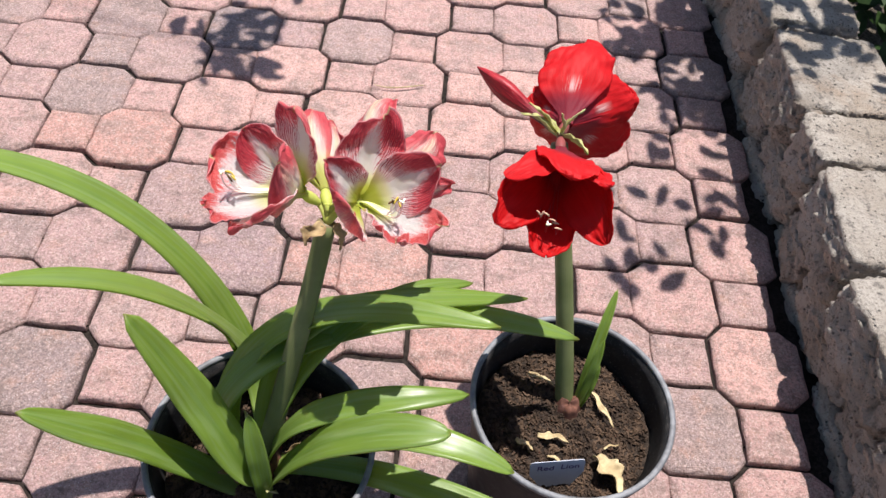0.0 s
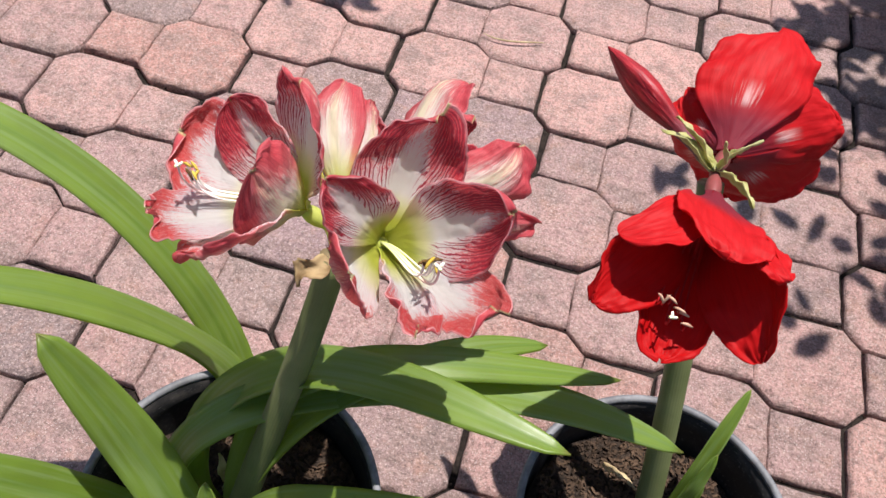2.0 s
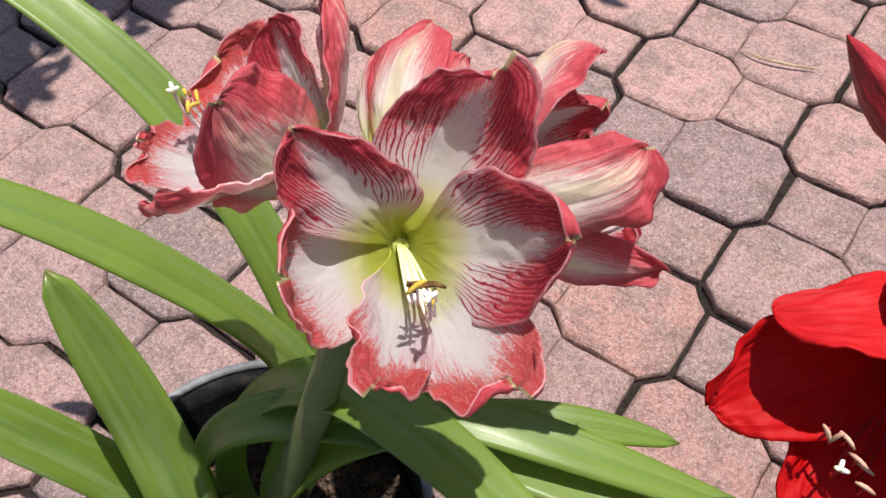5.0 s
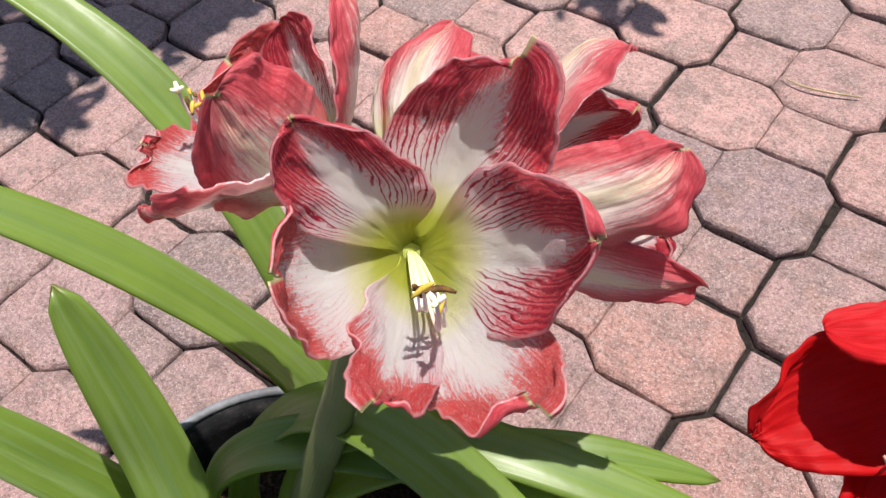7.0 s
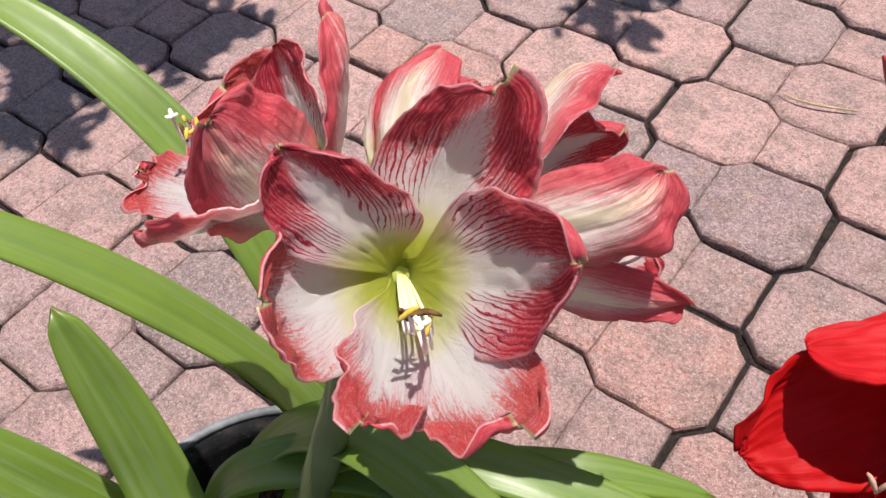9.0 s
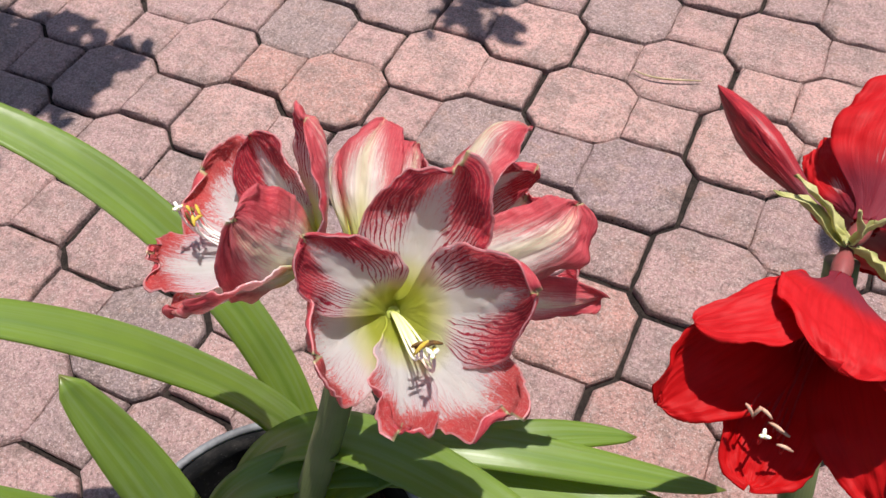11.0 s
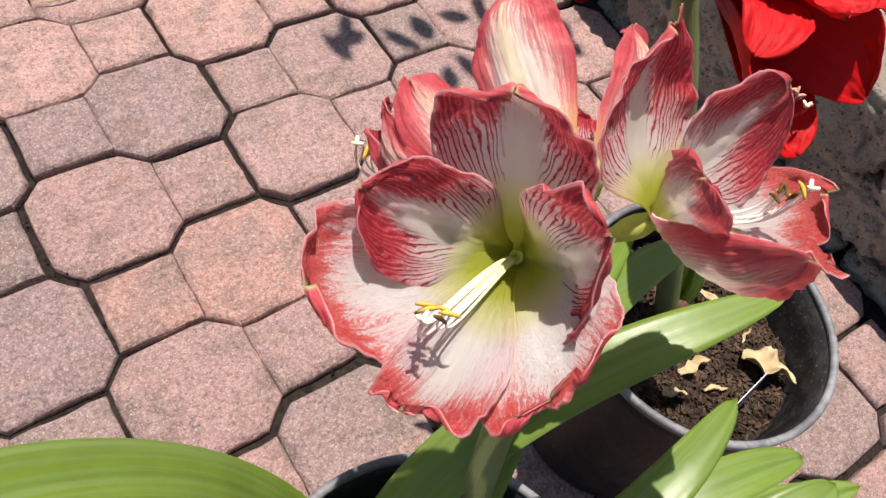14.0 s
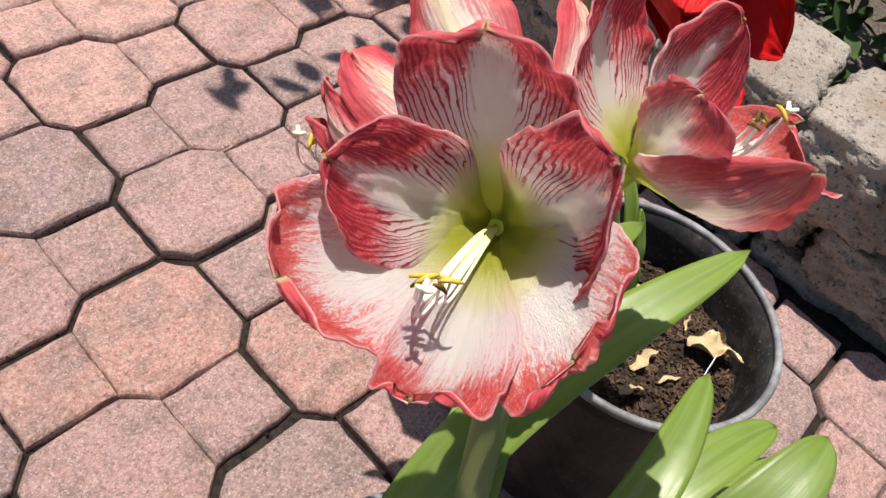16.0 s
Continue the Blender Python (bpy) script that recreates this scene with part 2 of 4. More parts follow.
    red = m.mix(m.ramp(grain, 0.38, 0.62), (0.86, 0.070, 0.075) if lower else (0.86, 0.045, 0.090), (0.92, 0.18, 0.16) if lower else (0.92, 0.140, 0.175))
    red = m.mix(m.ramp(fleck, 0.50, 0.66, 0.0, 0.75), red, (0.94, 0.55, 0.54))
    red = m.mix(m.ramp(mottle, 0.46, 0.34, 0.0, 0.30), red, (0.70, 0.024, 0.055))
    white = m.mix(blush, white, (0.92, 0.46, 0.50))
    base = m.mix(edge, white, red)
    base = m.mix(m.math("MULTIPLY", vein, m.ramp(edge, 0.2, 1.0, 1.0, 0.70)), base, (0.46, 0.010, 0.055))
    base = m.mix(m.math("MULTIPLY", m.ramp(s, 0.955, 0.985), 0.5), base, (0.94, 0.66, 0.66))
    base = m.mix(m.math("MULTIPLY", m.ramp(u, 0.38, 0.25, 0.0, 0.8), m.math("SUBTRACT", 1.0, vein)), base, (0.86, 0.86, 0.40))
    base = m.mix(m.ramp(u, 0.28, 0.15, 0.0, 0.95), base, (0.66, 0.72, 0.08))
    base = m.mix(m.ramp(u, 0.991, 0.999), base, (0.74, 0.68, 0.36))
    m.color(base)
    m.bump(m.math("ADD", m.math("MULTIPLY", vein, -0.35), m.math("ADD", m.math("MULTIPLY", grain, 0.9), m.math("ADD", m.math("MULTIPLY", mottle, 0.9), m.math("MULTIPLY", fleck, 0.6)))), 0.0024, 0.9)
    m.translucent(m.mix(0.10, base, (1.0, 0.95, 0.92)), 0.42 if lower else 0.56)
    return m.mat


def mat_petal_back():
    """Outer face: cream to lime with rosy streaks towards the tip."""
    m = Tree("striped_petal_back", 0.5, 0.3)
    uv = m.node("ShaderNodeSeparateXYZ", {0: m.coords("UV")})
    u, v = uv.outputs[0], uv.outputs[1]
    s = m.math("MULTIPLY", m.math("ABSOLUTE", m.math("SUBTRACT", v, 0.5)), 2.0)
    shift = m.math("MULTIPLY", m.rand(), 40.0)
    sv = m.node("ShaderNodeCombineXYZ", {0: m.math("MULTIPLY", u, 3.0), 1: m.math("MULTIPLY", v, 40.0), 2: shift}).outputs[0]
    streak = m.noise(1.5, 3.0, 0.6, sv)
    pv = m.node("ShaderNodeCombineXYZ", {0: m.math("MULTIPLY", u, 2.2), 1: m.math("MULTIPLY", v, 5.0), 2: shift}).outputs[0]
    mottle = m.noise(22.0, 3.0, 0.8, pv)
    line = m.math("SINE", m.math("MULTIPLY", v, 95.0))
    g = m.math("ADD", m.math("MULTIPLY", u, 0.60), m.math("MULTIPLY", m.math("POWER", s, 1.8), 0.62))
    g = m.math("ADD", g, m.math("MULTIPLY", m.math("SUBTRACT", streak, 0.5), 0.5))
    g = m.math("ADD", g, m.math("MULTIPLY", m.math("SUBTRACT", mottle, 0.5), 0.9))
    base = m.mix(m.ramp(streak, 0.3, 0.7), (0.93, 0.88, 0.76), (0.94, 0.84, 0.80))
    base = m.mix(m.ramp(s, 0.34, 0.02, 0.0, 0.65), base, (0.84, 0.80, 0.46))
    base = m.mix(m.math("MULTIPLY", m.ramp(streak, 0.50, 0.64), m.ramp(u, 0.35, 0.65, 0.0, 0.45)), base, (0.78, 0.36, 0.24))
    base = m.mix(m.ramp(g, 0.34, 0.66), base, m.mix(m.ramp(mottle, 0.4, 0.65), (0.70, 0.05, 0.080), (0.84, 0.24, 0.25)))
    q = m.math("SUBTRACT", m.math("MULTIPLY", s, 11.5), m.math("MULTIPLY", u, 3.6))
    q = m.math("ADD", q, m.math("MULTIPLY", m.math("SUBTRACT", m.noise(1.5, 2.0, 0.5, pv), 0.5), 3.0))
    q = m.math("ADD", q, m.math("MULTIPLY", m.math("SUBTRACT", mottle, 0.5), 0.3))
    vein = m.math("MULTIPLY", m.ramp(m.math("PINGPONG", q, 0.5), 0.20, 0.08), m.ramp(m.math("ADD", u, m.math("MULTIPLY", s, 0.3)), 0.50, 0.85, 0.0, 0.75))
    base = m.mix(vein, base, (0.60, 0.045, 0.08))
    base = m.mix(m.ramp(u, 0.36, 0.10, 0.0, 0.9), base, (0.70, 0.74, 0.18))
    base = m.mix(m.ramp(u, 0.990, 0.999), base, (0.74, 0.68, 0.36))
    m.color(base)
    m.bump(m.math("ADD", m.math("MULTIPLY", line, 0.2), streak), 0.0008, 0.5)
    m.translucent(m.mix(0.55, base, (1.0, 0.93, 0.90)), 0.60)
    return m.mat


def mat_red(back, heart=False):
    m = Tree("red_petal_starred" if heart else "red_petal_back" if back else "red_petal", 0.58, 0.22)
    uv = m.node("ShaderNodeSeparateXYZ", {0: m.coords("UV")})
    u, v = uv.outputs[0], uv.outputs[1]
    s = m.math("MULTIPLY", m.math("ABSOLUTE", m.math("SUBTRACT", v, 0.5)), 2.0)
    sv = m.node("ShaderNodeCombineXYZ", {0: m.math("MULTIPLY", u, 3.0), 1: m.math("MULTIPLY", v, 30.0), 2: m.math("MULTIPLY", m.rand(), 30.0)}).outputs[0]
    streak = m.noise(1.5, 4.0, 0.65, sv)
    if back:
        base = m.mix(m.ramp(streak, 0.3, 0.7), (0.50, 0.007, 0.010), (0.62, 0.014, 0.018))
        if heart:
            ray = m.ramp(m.math("ADD", s, m.math("MULTIPLY", streak, 1.2)), 0.85, 0.50)
            star = m.math("MULTIPLY", ray, m.math("MULTIPLY", m.ramp(u, 0.26, 0.32), m.ramp(u, 0.46, 0.32)))
            base = m.mix(m.math("MULTIPLY", star, 0.95), base, (0.94, 0.66, 0.62))
        base = m.mix(m.ramp(u, 0.40, 0.18, 0.0, 0.85), base, (0.17, 0.03, 0.05))
    else:
        # Shade inside the trumpet is put into this red, deepest at the throat.
        base = m.mix(m.ramp(streak, 0.3, 0.7), (0.44, 0.003, 0.004), (0.56, 0.006, 0.007))
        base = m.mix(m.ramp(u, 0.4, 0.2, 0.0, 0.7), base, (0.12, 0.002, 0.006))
    m.color(base)
    m.bump(m.math("ADD", m.math("MULTIPLY", m.math("SINE", m.math("MULTIPLY", v, 70.0)), 0.15), streak), 0.0006, 0.5)
    m.translucent((0.76, 0.006, 0.008), 0.34)
    return m.mat


M_PAVER, M_STONE = mat_paver(), mat_stone()
M_SOIL = mat_soil()
M_BED = mat_soil("joint_dirt", (0.012, 0.009, 0.008), (0.045, 0.034, 0.028))
M_GROUND = mat_soil("garden_ground", (0.05, 0.042, 0.034), (0.16, 0.13, 0.10))
M_CHIP = mat_plain("bark_chip", (0.018, 0.012, 0.009), (0.11, 0.070, 0.045), 0.9, 0.2, 40.0, 0.002)
M_DRY = mat_plain("dry_leaf_straw", (0.34, 0.25, 0.13), (0.62, 0.51, 0.30), 0.75, 0.25, 50.0, 0.001, 0.15)
M_PAPER = mat_plain("papery_bract", (0.24, 0.15, 0.07), (0.50, 0.37, 0.20), 0.7, 0.25, 60.0, 0.001, 0.25)
M_LIMEBRACT = mat_plain("lime_bract", (0.42, 0.42, 0.13), (0.62, 0.58, 0.30), 0.6, 0.3, 60.0, 0.0006, 0.25)
M_BULB = mat_plain("bulb_skin", (0.05, 0.022, 0.018), (0.17, 0.075, 0.05), 0.8, 0.25, 40.0, 0.002)
M_POT, M_RIM = mat_pot(True), mat_pot(False)
M_LEAF, M_STEM = mat_leaf(), mat_stem()
M_PETAL, M_PALE, M_BACK = mat_petal(False), mat_petal(True), mat_petal_back()
M_RED, M_REDBACK, M_REDSTAR = mat_red(False), mat_red(True), mat_red(True, True)


def mat_bud():
    m = Tree("dark_red_bud", 0.45, 0.4)
    uv = m.node("ShaderNodeSeparateXYZ", {0: m.coords("UV")})
    u, v = uv.outputs[0], uv.outputs[1]
    st = m.noise(1.5, 4.0, 0.65, m.node("ShaderNodeCombineXYZ", {0: m.math("MULTIPLY", u, 4.0), 1: m.math("MULTIPLY", v, 26.0)}).outputs[0])
    base = m.mix(m.ramp(st, 0.35, 0.68), (0.20, 0.008, 0.014), (0.42, 0.016, 0.024))
    base = m.mix(m.ramp(st, 0.60, 0.75, 0.0, 0.5), base, (0.62, 0.30, 0.30))
    base = m.mix(m.ramp(u, 0.50, 0.20, 0.0, 0.9), base, (0.12, 0.045, 0.06))
    base = m.mix(m.ramp(u, 0.17, 0.05), base, (0.30, 0.32, 0.12))
    m.color(base)
    m.bump(st, 0.001, 0.5)
    return m.mat


M_REDBUD = mat_bud()
M_TUBE = mat_plain("lime_tube", (0.50, 0.58, 0.10), (0.68, 0.70, 0.20), 0.5, 0.35, 50.0, 0.0004, 0.4)
M_REDTUBE = mat_plain("dusky_tube", (0.16, 0.06, 0.05), (0.30, 0.06, 0.06), 0.5, 0.35, 50.0, 0.0004, 0.1)


def mat_filament(name, base, tip):
    m = Tree(name, 0.45, 0.35)
    uv = m.node("ShaderNodeSeparateXYZ", {0: m.coords("UV")})
    m.color(m.mix(m.ramp(uv.outputs[0], 0.10, 0.70), base, m.mix(m.noise(90.0), tip, (0.92, 0.84, 0.78))))
    return m.mat


M_FILAMENT = mat_filament("white_filament", (0.80, 0.84, 0.36), (0.92, 0.87, 0.82))
M_PINK = mat_filament("pink_filament", (0.80, 0.80, 0.25), (0.84, 0.45, 0.42))
M_REDFIL = mat_plain("red_filament", (0.42, 0.01, 0.015), (0.55, 0.03, 0.03), 0.5, 0.3, 80.0, 0.0, 0.2)
M_POLLEN = mat_plain("pollen_yellow", (0.46, 0.30, 0.03), (0.62, 0.47, 0.10), 0.85, 0.2, 300.0, 0.0003)
M_STRAW = mat_plain("straw_anther", (0.46, 0.26, 0.18), (0.60, 0.40, 0.28), 0.8, 0.2, 200.0, 0.0003)
M_ANTHER = mat_plain("dark_anther", (0.06, 0.03, 0.015), (0.22, 0.12, 0.03), 0.8, 0.2, 200.0, 0.0003)
M_TAG = mat_plain("white_plastic_tag", (0.42, 0.44, 0.50), (0.50, 0.52, 0.57), 0.5, 0.4, 25.0, 0.0)
M_INK = mat_plain("purple_ink", (0.05, 0.02, 0.10), (0.09, 0.04, 0.15), 0.7, 0.2, 90.0, 0.0)
M_BARK = mat_plain("tree_bark", (0.06, 0.045, 0.03), (0.14, 0.10, 0.075), 0.9, 0.2, 30.0, 0.006)
M_TREELEAF = mat_plain("tree_leaf", (0.022, 0.05, 0.012), (0.045, 0.085, 0.02), 0.6, 0.25, 30.0, 0.0, 0.1)

# ---- mesh helpers ----
def finish(name, bm, mats, smooth=True):
    me = bpy.data.meshes.new(name)
    bm.to_mesh(me)
    bm.free()
    for mt in mats if isinstance(mats, (list, tuple)) else [mats]:
        me.materials.append(mt)
    if smooth:
        me.polygons.foreach_set("use_smooth", [True] * len(me.polygons))
    return me


def part(name, bm, material, parent=None, label="", smooth=True):
    """Links a bmesh as one mesh object under a thing or a part."""
    ob = new(name, finish(name, bm, material, smooth))
    if parent is not None:
        ob.parent = parent
    return tagged(ob, label)


def thing(name, label, category, group="", kind=""):
    return tagged(new(name), label, category, group, kind)


def bezier(c, s):
    """A point of the curve with the control points c, of any number."""
    pts = [Vector(p) for p in c]
    while len(pts) > 1:
        pts = [p.lerp(q, s) for p, q in zip(pts, pts[1:])]
    return pts[0]


def slope(c, s):
    return (bezier(c, min(1, s + 0.01)) - bezier(c, max(0, s - 0.01))).normalized()


def tube(bm, pts, radii, sides=10, flat=1.0, caps=True):
    """A tube round a line of points; flat squeezes its section."""
    uvl = bm.loops.layers.uv.verify()
    rings = []
    ref = Vector((0.31, 0.17, 0.93)).normalized()
    for i, p in enumerate(pts):
        d = (pts[min(i + 1, len(pts) - 1)] - pts[max(i - 1, 0)]).normalized()
        if abs(d.dot(ref)) > 0.97:
            ref = Vector((1, 0, 0))
        x = (ref - d * ref.dot(d)).normalized()
        y = d.cross(x)
        ref = x
        r = radii[i]
        rings.append([bm.verts.new(p + x * math.cos(k / sides * math.tau) * r + y * math.sin(k / sides * math.tau) * r * flat) for k in range(sides)])
    n = len(rings)
    for i in range(n - 1):
        for k in range(sides):
            f = bm.faces.new((rings[i][k], rings[i][(k + 1) % sides], rings[i + 1][(k + 1) % sides], rings[i + 1][k]))
            for lp, uv in zip(f.loops, ((i, k), (i, k + 1), (i + 1, k + 1), (i + 1, k))):
                lp[uvl].uv = (uv[0] / (n - 1), uv[1] / sides)
    if caps:
        bm.faces.new(rings[0][::-1])
        bm.faces.new(rings[-1])


def sheet(bm, grid, thick, inner=0, outer=1):
    """A thin two-sided sheet from a grid of (point, normal); the normal's side takes the inner material."""
    uvl = bm.loops.layers.uv.verify()
    nu, nv = len(grid), len(grid[0])
    top = [[bm.verts.new(p + n * thick * 0.5) for p, n in row] for row in grid]
    bot = [[bm.verts.new(p - n * thick * 0.5) for p, n in row] for row in grid]

    def quad(vs, ids, mi):
        f = bm.faces.new(vs)
        f.material_index = mi
        for lp, (i, j) in zip(f.loops, ids):
            lp[uvl].uv = (i / (nu - 1), j / (nv - 1))

    for i in range(nu - 1):
        for j in range(nv - 1):
            ids = ((i, j), (i, j + 1), (i + 1, j + 1), (i + 1, j))
            quad([top[a][b] for a, b in ids], ids, inner)
            quad([bot[a][b] for a, b in ids[::-1]], ids[::-1], outer)
    ring = [(i, 0) for i in range(nu)] + [(nu - 1, j) for j in range(1, nv)] + [(i, nv - 1) for i in range(nu - 2, -1, -1)] + [(0, j) for j in range(nv - 2, 0, -1)]
    for a, b in zip(ring, ring[1:] + ring[:1]):
        quad([top[a[0]][a[1]], top[b[0]][b[1]], bot[b[0]][b[1]], bot[a[0]][a[1]]], (a, b, b, a), inner)


def frame_of(base, axis):
    """Local frame of a flower: z along its axis, x towards the sky."""
    z = Vector(axis).normalized()
    x = (Vector((0, 0, 1)) - z * z.z).normalized()
    y = z.cross(x)
    m = Matrix((x, y, z)).transposed().to_4x4()
    m.translation = Vector(base)
    return m


# ---- pavement ----
K = 1.15
PITCH, OCT, SQ = 0.115 * K, 0.070 * K, 0.045 * K
GAP, DEEP = 0.0037, 0.055


def paver_mesh(seed, head=True, tail=True):
    """An eight-sided head with a square tail, a shallow false joint between the two."""
    rnd = random.Random(seed)
    bm = bmesh.new()

    def block(outline):
        # Each side is broken into short, slightly ragged lengths.
        fine = []
        for (ax, ay), (bx, by) in zip(outline, outline[1:] + outline[:1]):
            steps = max(2, int(math.hypot(bx - ax, by - ay) / 0.018))
            fine += [(ax + (bx - ax) * k / steps, ay + (by - ay) * k / steps) for k in range(steps)]
        outline = fine
        n = len(outline)
        c = Vector((sum(p[0] for p in outline) / n, sum(p[1] for p in outline) / n))
        jit = [(rnd.uniform(-1, 1) * 0.0012, rnd.uniform(-1, 1) * 0.0012) for _ in outline]
        rings = []
        for inset, z in ((0.0, -DEEP), (0.0, -0.0085), (0.0014, -0.0042), (0.0048, -0.0015), (0.0105, 0.0)):
            ring = []
            for (x, y), (jx, jy) in zip(outline, jit):
                d = Vector((x, y)) - c
                d = d * (1 - inset / d.length)
                ring.append(bm.verts.new((c.x + d.x + jx, c.y + d.y + jy, z + (rnd.uniform(-0.0013, 0.0006) if -0.01 < z < 0 else 0))))
            rings.append(ring)
        for a, b in zip(rings, rings[1:]):
            for k in range(n):
                bm.faces.new((a[k], a[(k + 1) % n], b[(k + 1) % n], b[k]))
        bm.faces.new(rings[-1])

    o, s, g = OCT - GAP, SQ - GAP * 0.6, GAP
    if head:
        block([(OCT, -s), (OCT, s), (s, o), (-s, o), (-o, s), (-o, -s), (-s, -o), (s, -o)])
    x0, x1, h = OCT, 2 * PITCH - OCT - GAP, SQ - GAP
    if tail:
        block([(x0, -h), (x1, -h), (x1, h), (x0, h)])
    bm.normal_update()
    return finish("paver", bm, M_PAVER, False)


ASH, DUSK, RUST, PALE = (0.76, 0.82, 0.88, 1.0), (0.88, 0.89, 0.90, 1.0), (1.04, 0.92, 0.84, 1.0), (1.18, 1.15, 1.11, 1.0)
# Stones that differ from their neighbours, by row and column.
TINTS = {(0, 0): ASH, (-1, -1): DUSK, (-2, -2): ASH, (-3, -1): DUSK, (-4, -4): DUSK, (-3, 3): ASH, (0, -2): RUST, (-1, 1): PALE, (-3, 1): PALE, (2, 0): DUSK, (5, -3): PALE, (-1, -3): DUSK, (-2, 2): PALE, (1, 1): PALE, (1, -3): RUST, (2, 2): PALE, (-5, -1): PALE, (-4, 0): RUST, (3, -1): DUSK, (-3, -3): PALE}


def build_pavement():
    bed = bmesh.new()
    bmesh.ops.create_grid(bed, x_segments=60, y_segments=60, size=1.0)
    for v in bed.verts:
        v.co = Vector((-0.80 + v.co.x * 1.60, 0.46 + v.co.y * 1.95, -0.018 + 0.006 * noise.noise(v.co * 25)))
    pavement = tagged(new("pavement", finish("pavement", bed, M_BED)), "pink and grey interlocking concrete paving with dark joints", "paving", kind="structure")
    meshes = [paver_mesh(s) for s in range(6)]
    heads = [paver_mesh(s, tail=False) for s in (20, 21, 22)]
    tails = [paver_mesh(s, head=False) for s in (30, 31, 32)]
    rnd = random.Random(5)
    far = []
    for j in range(-14, 22):
        for i in range(-21, 7):
            if (i + j) % 2:
                continue
            turn = 0 if j % 2 else 180
            x, y = i * PITCH, j * PITCH
            if x < -2.4 or y < -1.45 or y > 2.4:
                continue
            m = pose(x + rnd.uniform(-1, 1) * 0.0030, y + rnd.uniform(-1, 1) * 0.0025, rnd.uniform(-0.004, 0.002), rnd.uniform(-0.9, 0.9), rnd.uniform(-0.9, 0.9), turn + rnd.uniform(-0.9, 0.9))
            me = rnd.choice(meshes)
            if i == 5 and turn == 0:
                me = heads[j % 3]
            if i == 6:
                if turn == 0:
                    continue
                me = tails[j % 3]
            if -1.25 < x and -0.95 < y < 0.98:
                ob = new("paver", me)
                ob.matrix_world = m
                ob.parent = pavement
                ob.color = TINTS.get((i, j), (1.0, 1.0, 1.0, 1.0))
            else:
                far.append((me, m))
    bm = bmesh.new()
    for me, m in far:
        k = len(bm.verts)
        bm.from_mesh(me)
        bm.verts.ensure_lookup_table()
        for v in bm.verts[k:]:
            v.co = m @ v.co
    tagged(part("far_pavers", bm, M_PAVER, pavement, smooth=False), kind="stuff")
    # Loose grit and crumbs that lie down in the joints.
    gr = random.Random(31)
    verts, faces = [], []
    for _ in range(9000):
        x, y, z = gr.uniform(-1.1, 0.76), gr.uniform(-0.9, 1.0), gr.uniform(-0.018, -0.008)
        a, q = gr.uniform(0, math.tau), gr.uniform(0.0012, 0.0035)
        k = len(verts)
        for j in range(3):
            verts.append((x + q * math.cos(a + j * 2.09), y + q * math.sin(a + j * 2.09), z - q * gr.uniform(0, 0.5)))
        verts.append((x, y, z + q * 0.8))
        faces += [(k, k + 1, k + 3), (k + 1, k + 2, k + 3), (k + 2, k, k + 3), (k + 2, k + 1, k)]
    me = bpy.data.meshes.new("joint_grit")
    me.from_pydata(verts, [], faces)
    me.materials.append(M_BED)
    grit = new("joint_grit", me)
    grit.parent = pavement
    tagged(grit, "brown grit and crumbs in the joints", kind="stuff")
    g = bmesh.new()
    bmesh.ops.create_grid(g, x_segments=4, y_segments=4, size=400.0)
    for v in g.verts:
        v.co.z = -0.06
    tagged(new("ground", finish("ground", g, M_GROUND)), "bare brown garden soil round the paving", "ground", kind="structure")


# ---- stone wall ----
def stone_mesh(size, seed, rough=0.012, round_xz=14, round_y=7):
    """A rough-hewn block with broken lower corners and a pitted skin."""
    bm = bmesh.new()
    bmesh.ops.create_cube(bm, size=1.0)
    bmesh.ops.subdivide_edges(bm, edges=bm.edges[:], cuts=25, use_grid_fill=True)
    o = Vector((seed * 3.7, seed * 1.3, seed * 5.1))
    rnd = random.Random(seed)
    cuts = [(Vector((-1, rnd.uniform(-1.3, 1.3), rnd.uniform(-1.4, -0.3))).normalized(), rnd.uniform(1.22, 1.42)) for _ in range(6)]
    for v in bm.verts:
        p = v.co * 2
        m8 = max(abs(p.x), abs(p.y), abs(p.z))
        l8 = (abs(p.x) ** round_xz + abs(p.z) ** round_xz) ** (1 / round_xz)
        l8 = (l8**round_y + abs(p.y) ** round_y) ** (1 / round_y)
        p = p / max(l8, 1e-6) * m8
        for nv, d in cuts:
            k = p.dot(nv) - d
            if k > 0:
                p = p - nv * k * 0.9
        w = Vector((p.x * size[0] / 2, p.y * size[1] / 2, p.z * size[2] / 2))
        d = noise.noise(w * 9 + o) * rough * 0.55 - abs(noise.noise(w * 26 + o)) * rough * 0.7 + noise.noise(w * 60 + o) * rough * 0.45 + noise.noise(w * 130 + o) * rough * 0.32
        d -= max(0.0, noise.noise(w * 80 - o) - 0.22) * rough * 1.3
        # The tops are worn smoother than the faces.
        if p.z > 0.9:
            d *= 0.30
        v.co = w + p.normalized() * d
    return finish("stone", bm, M_STONE)


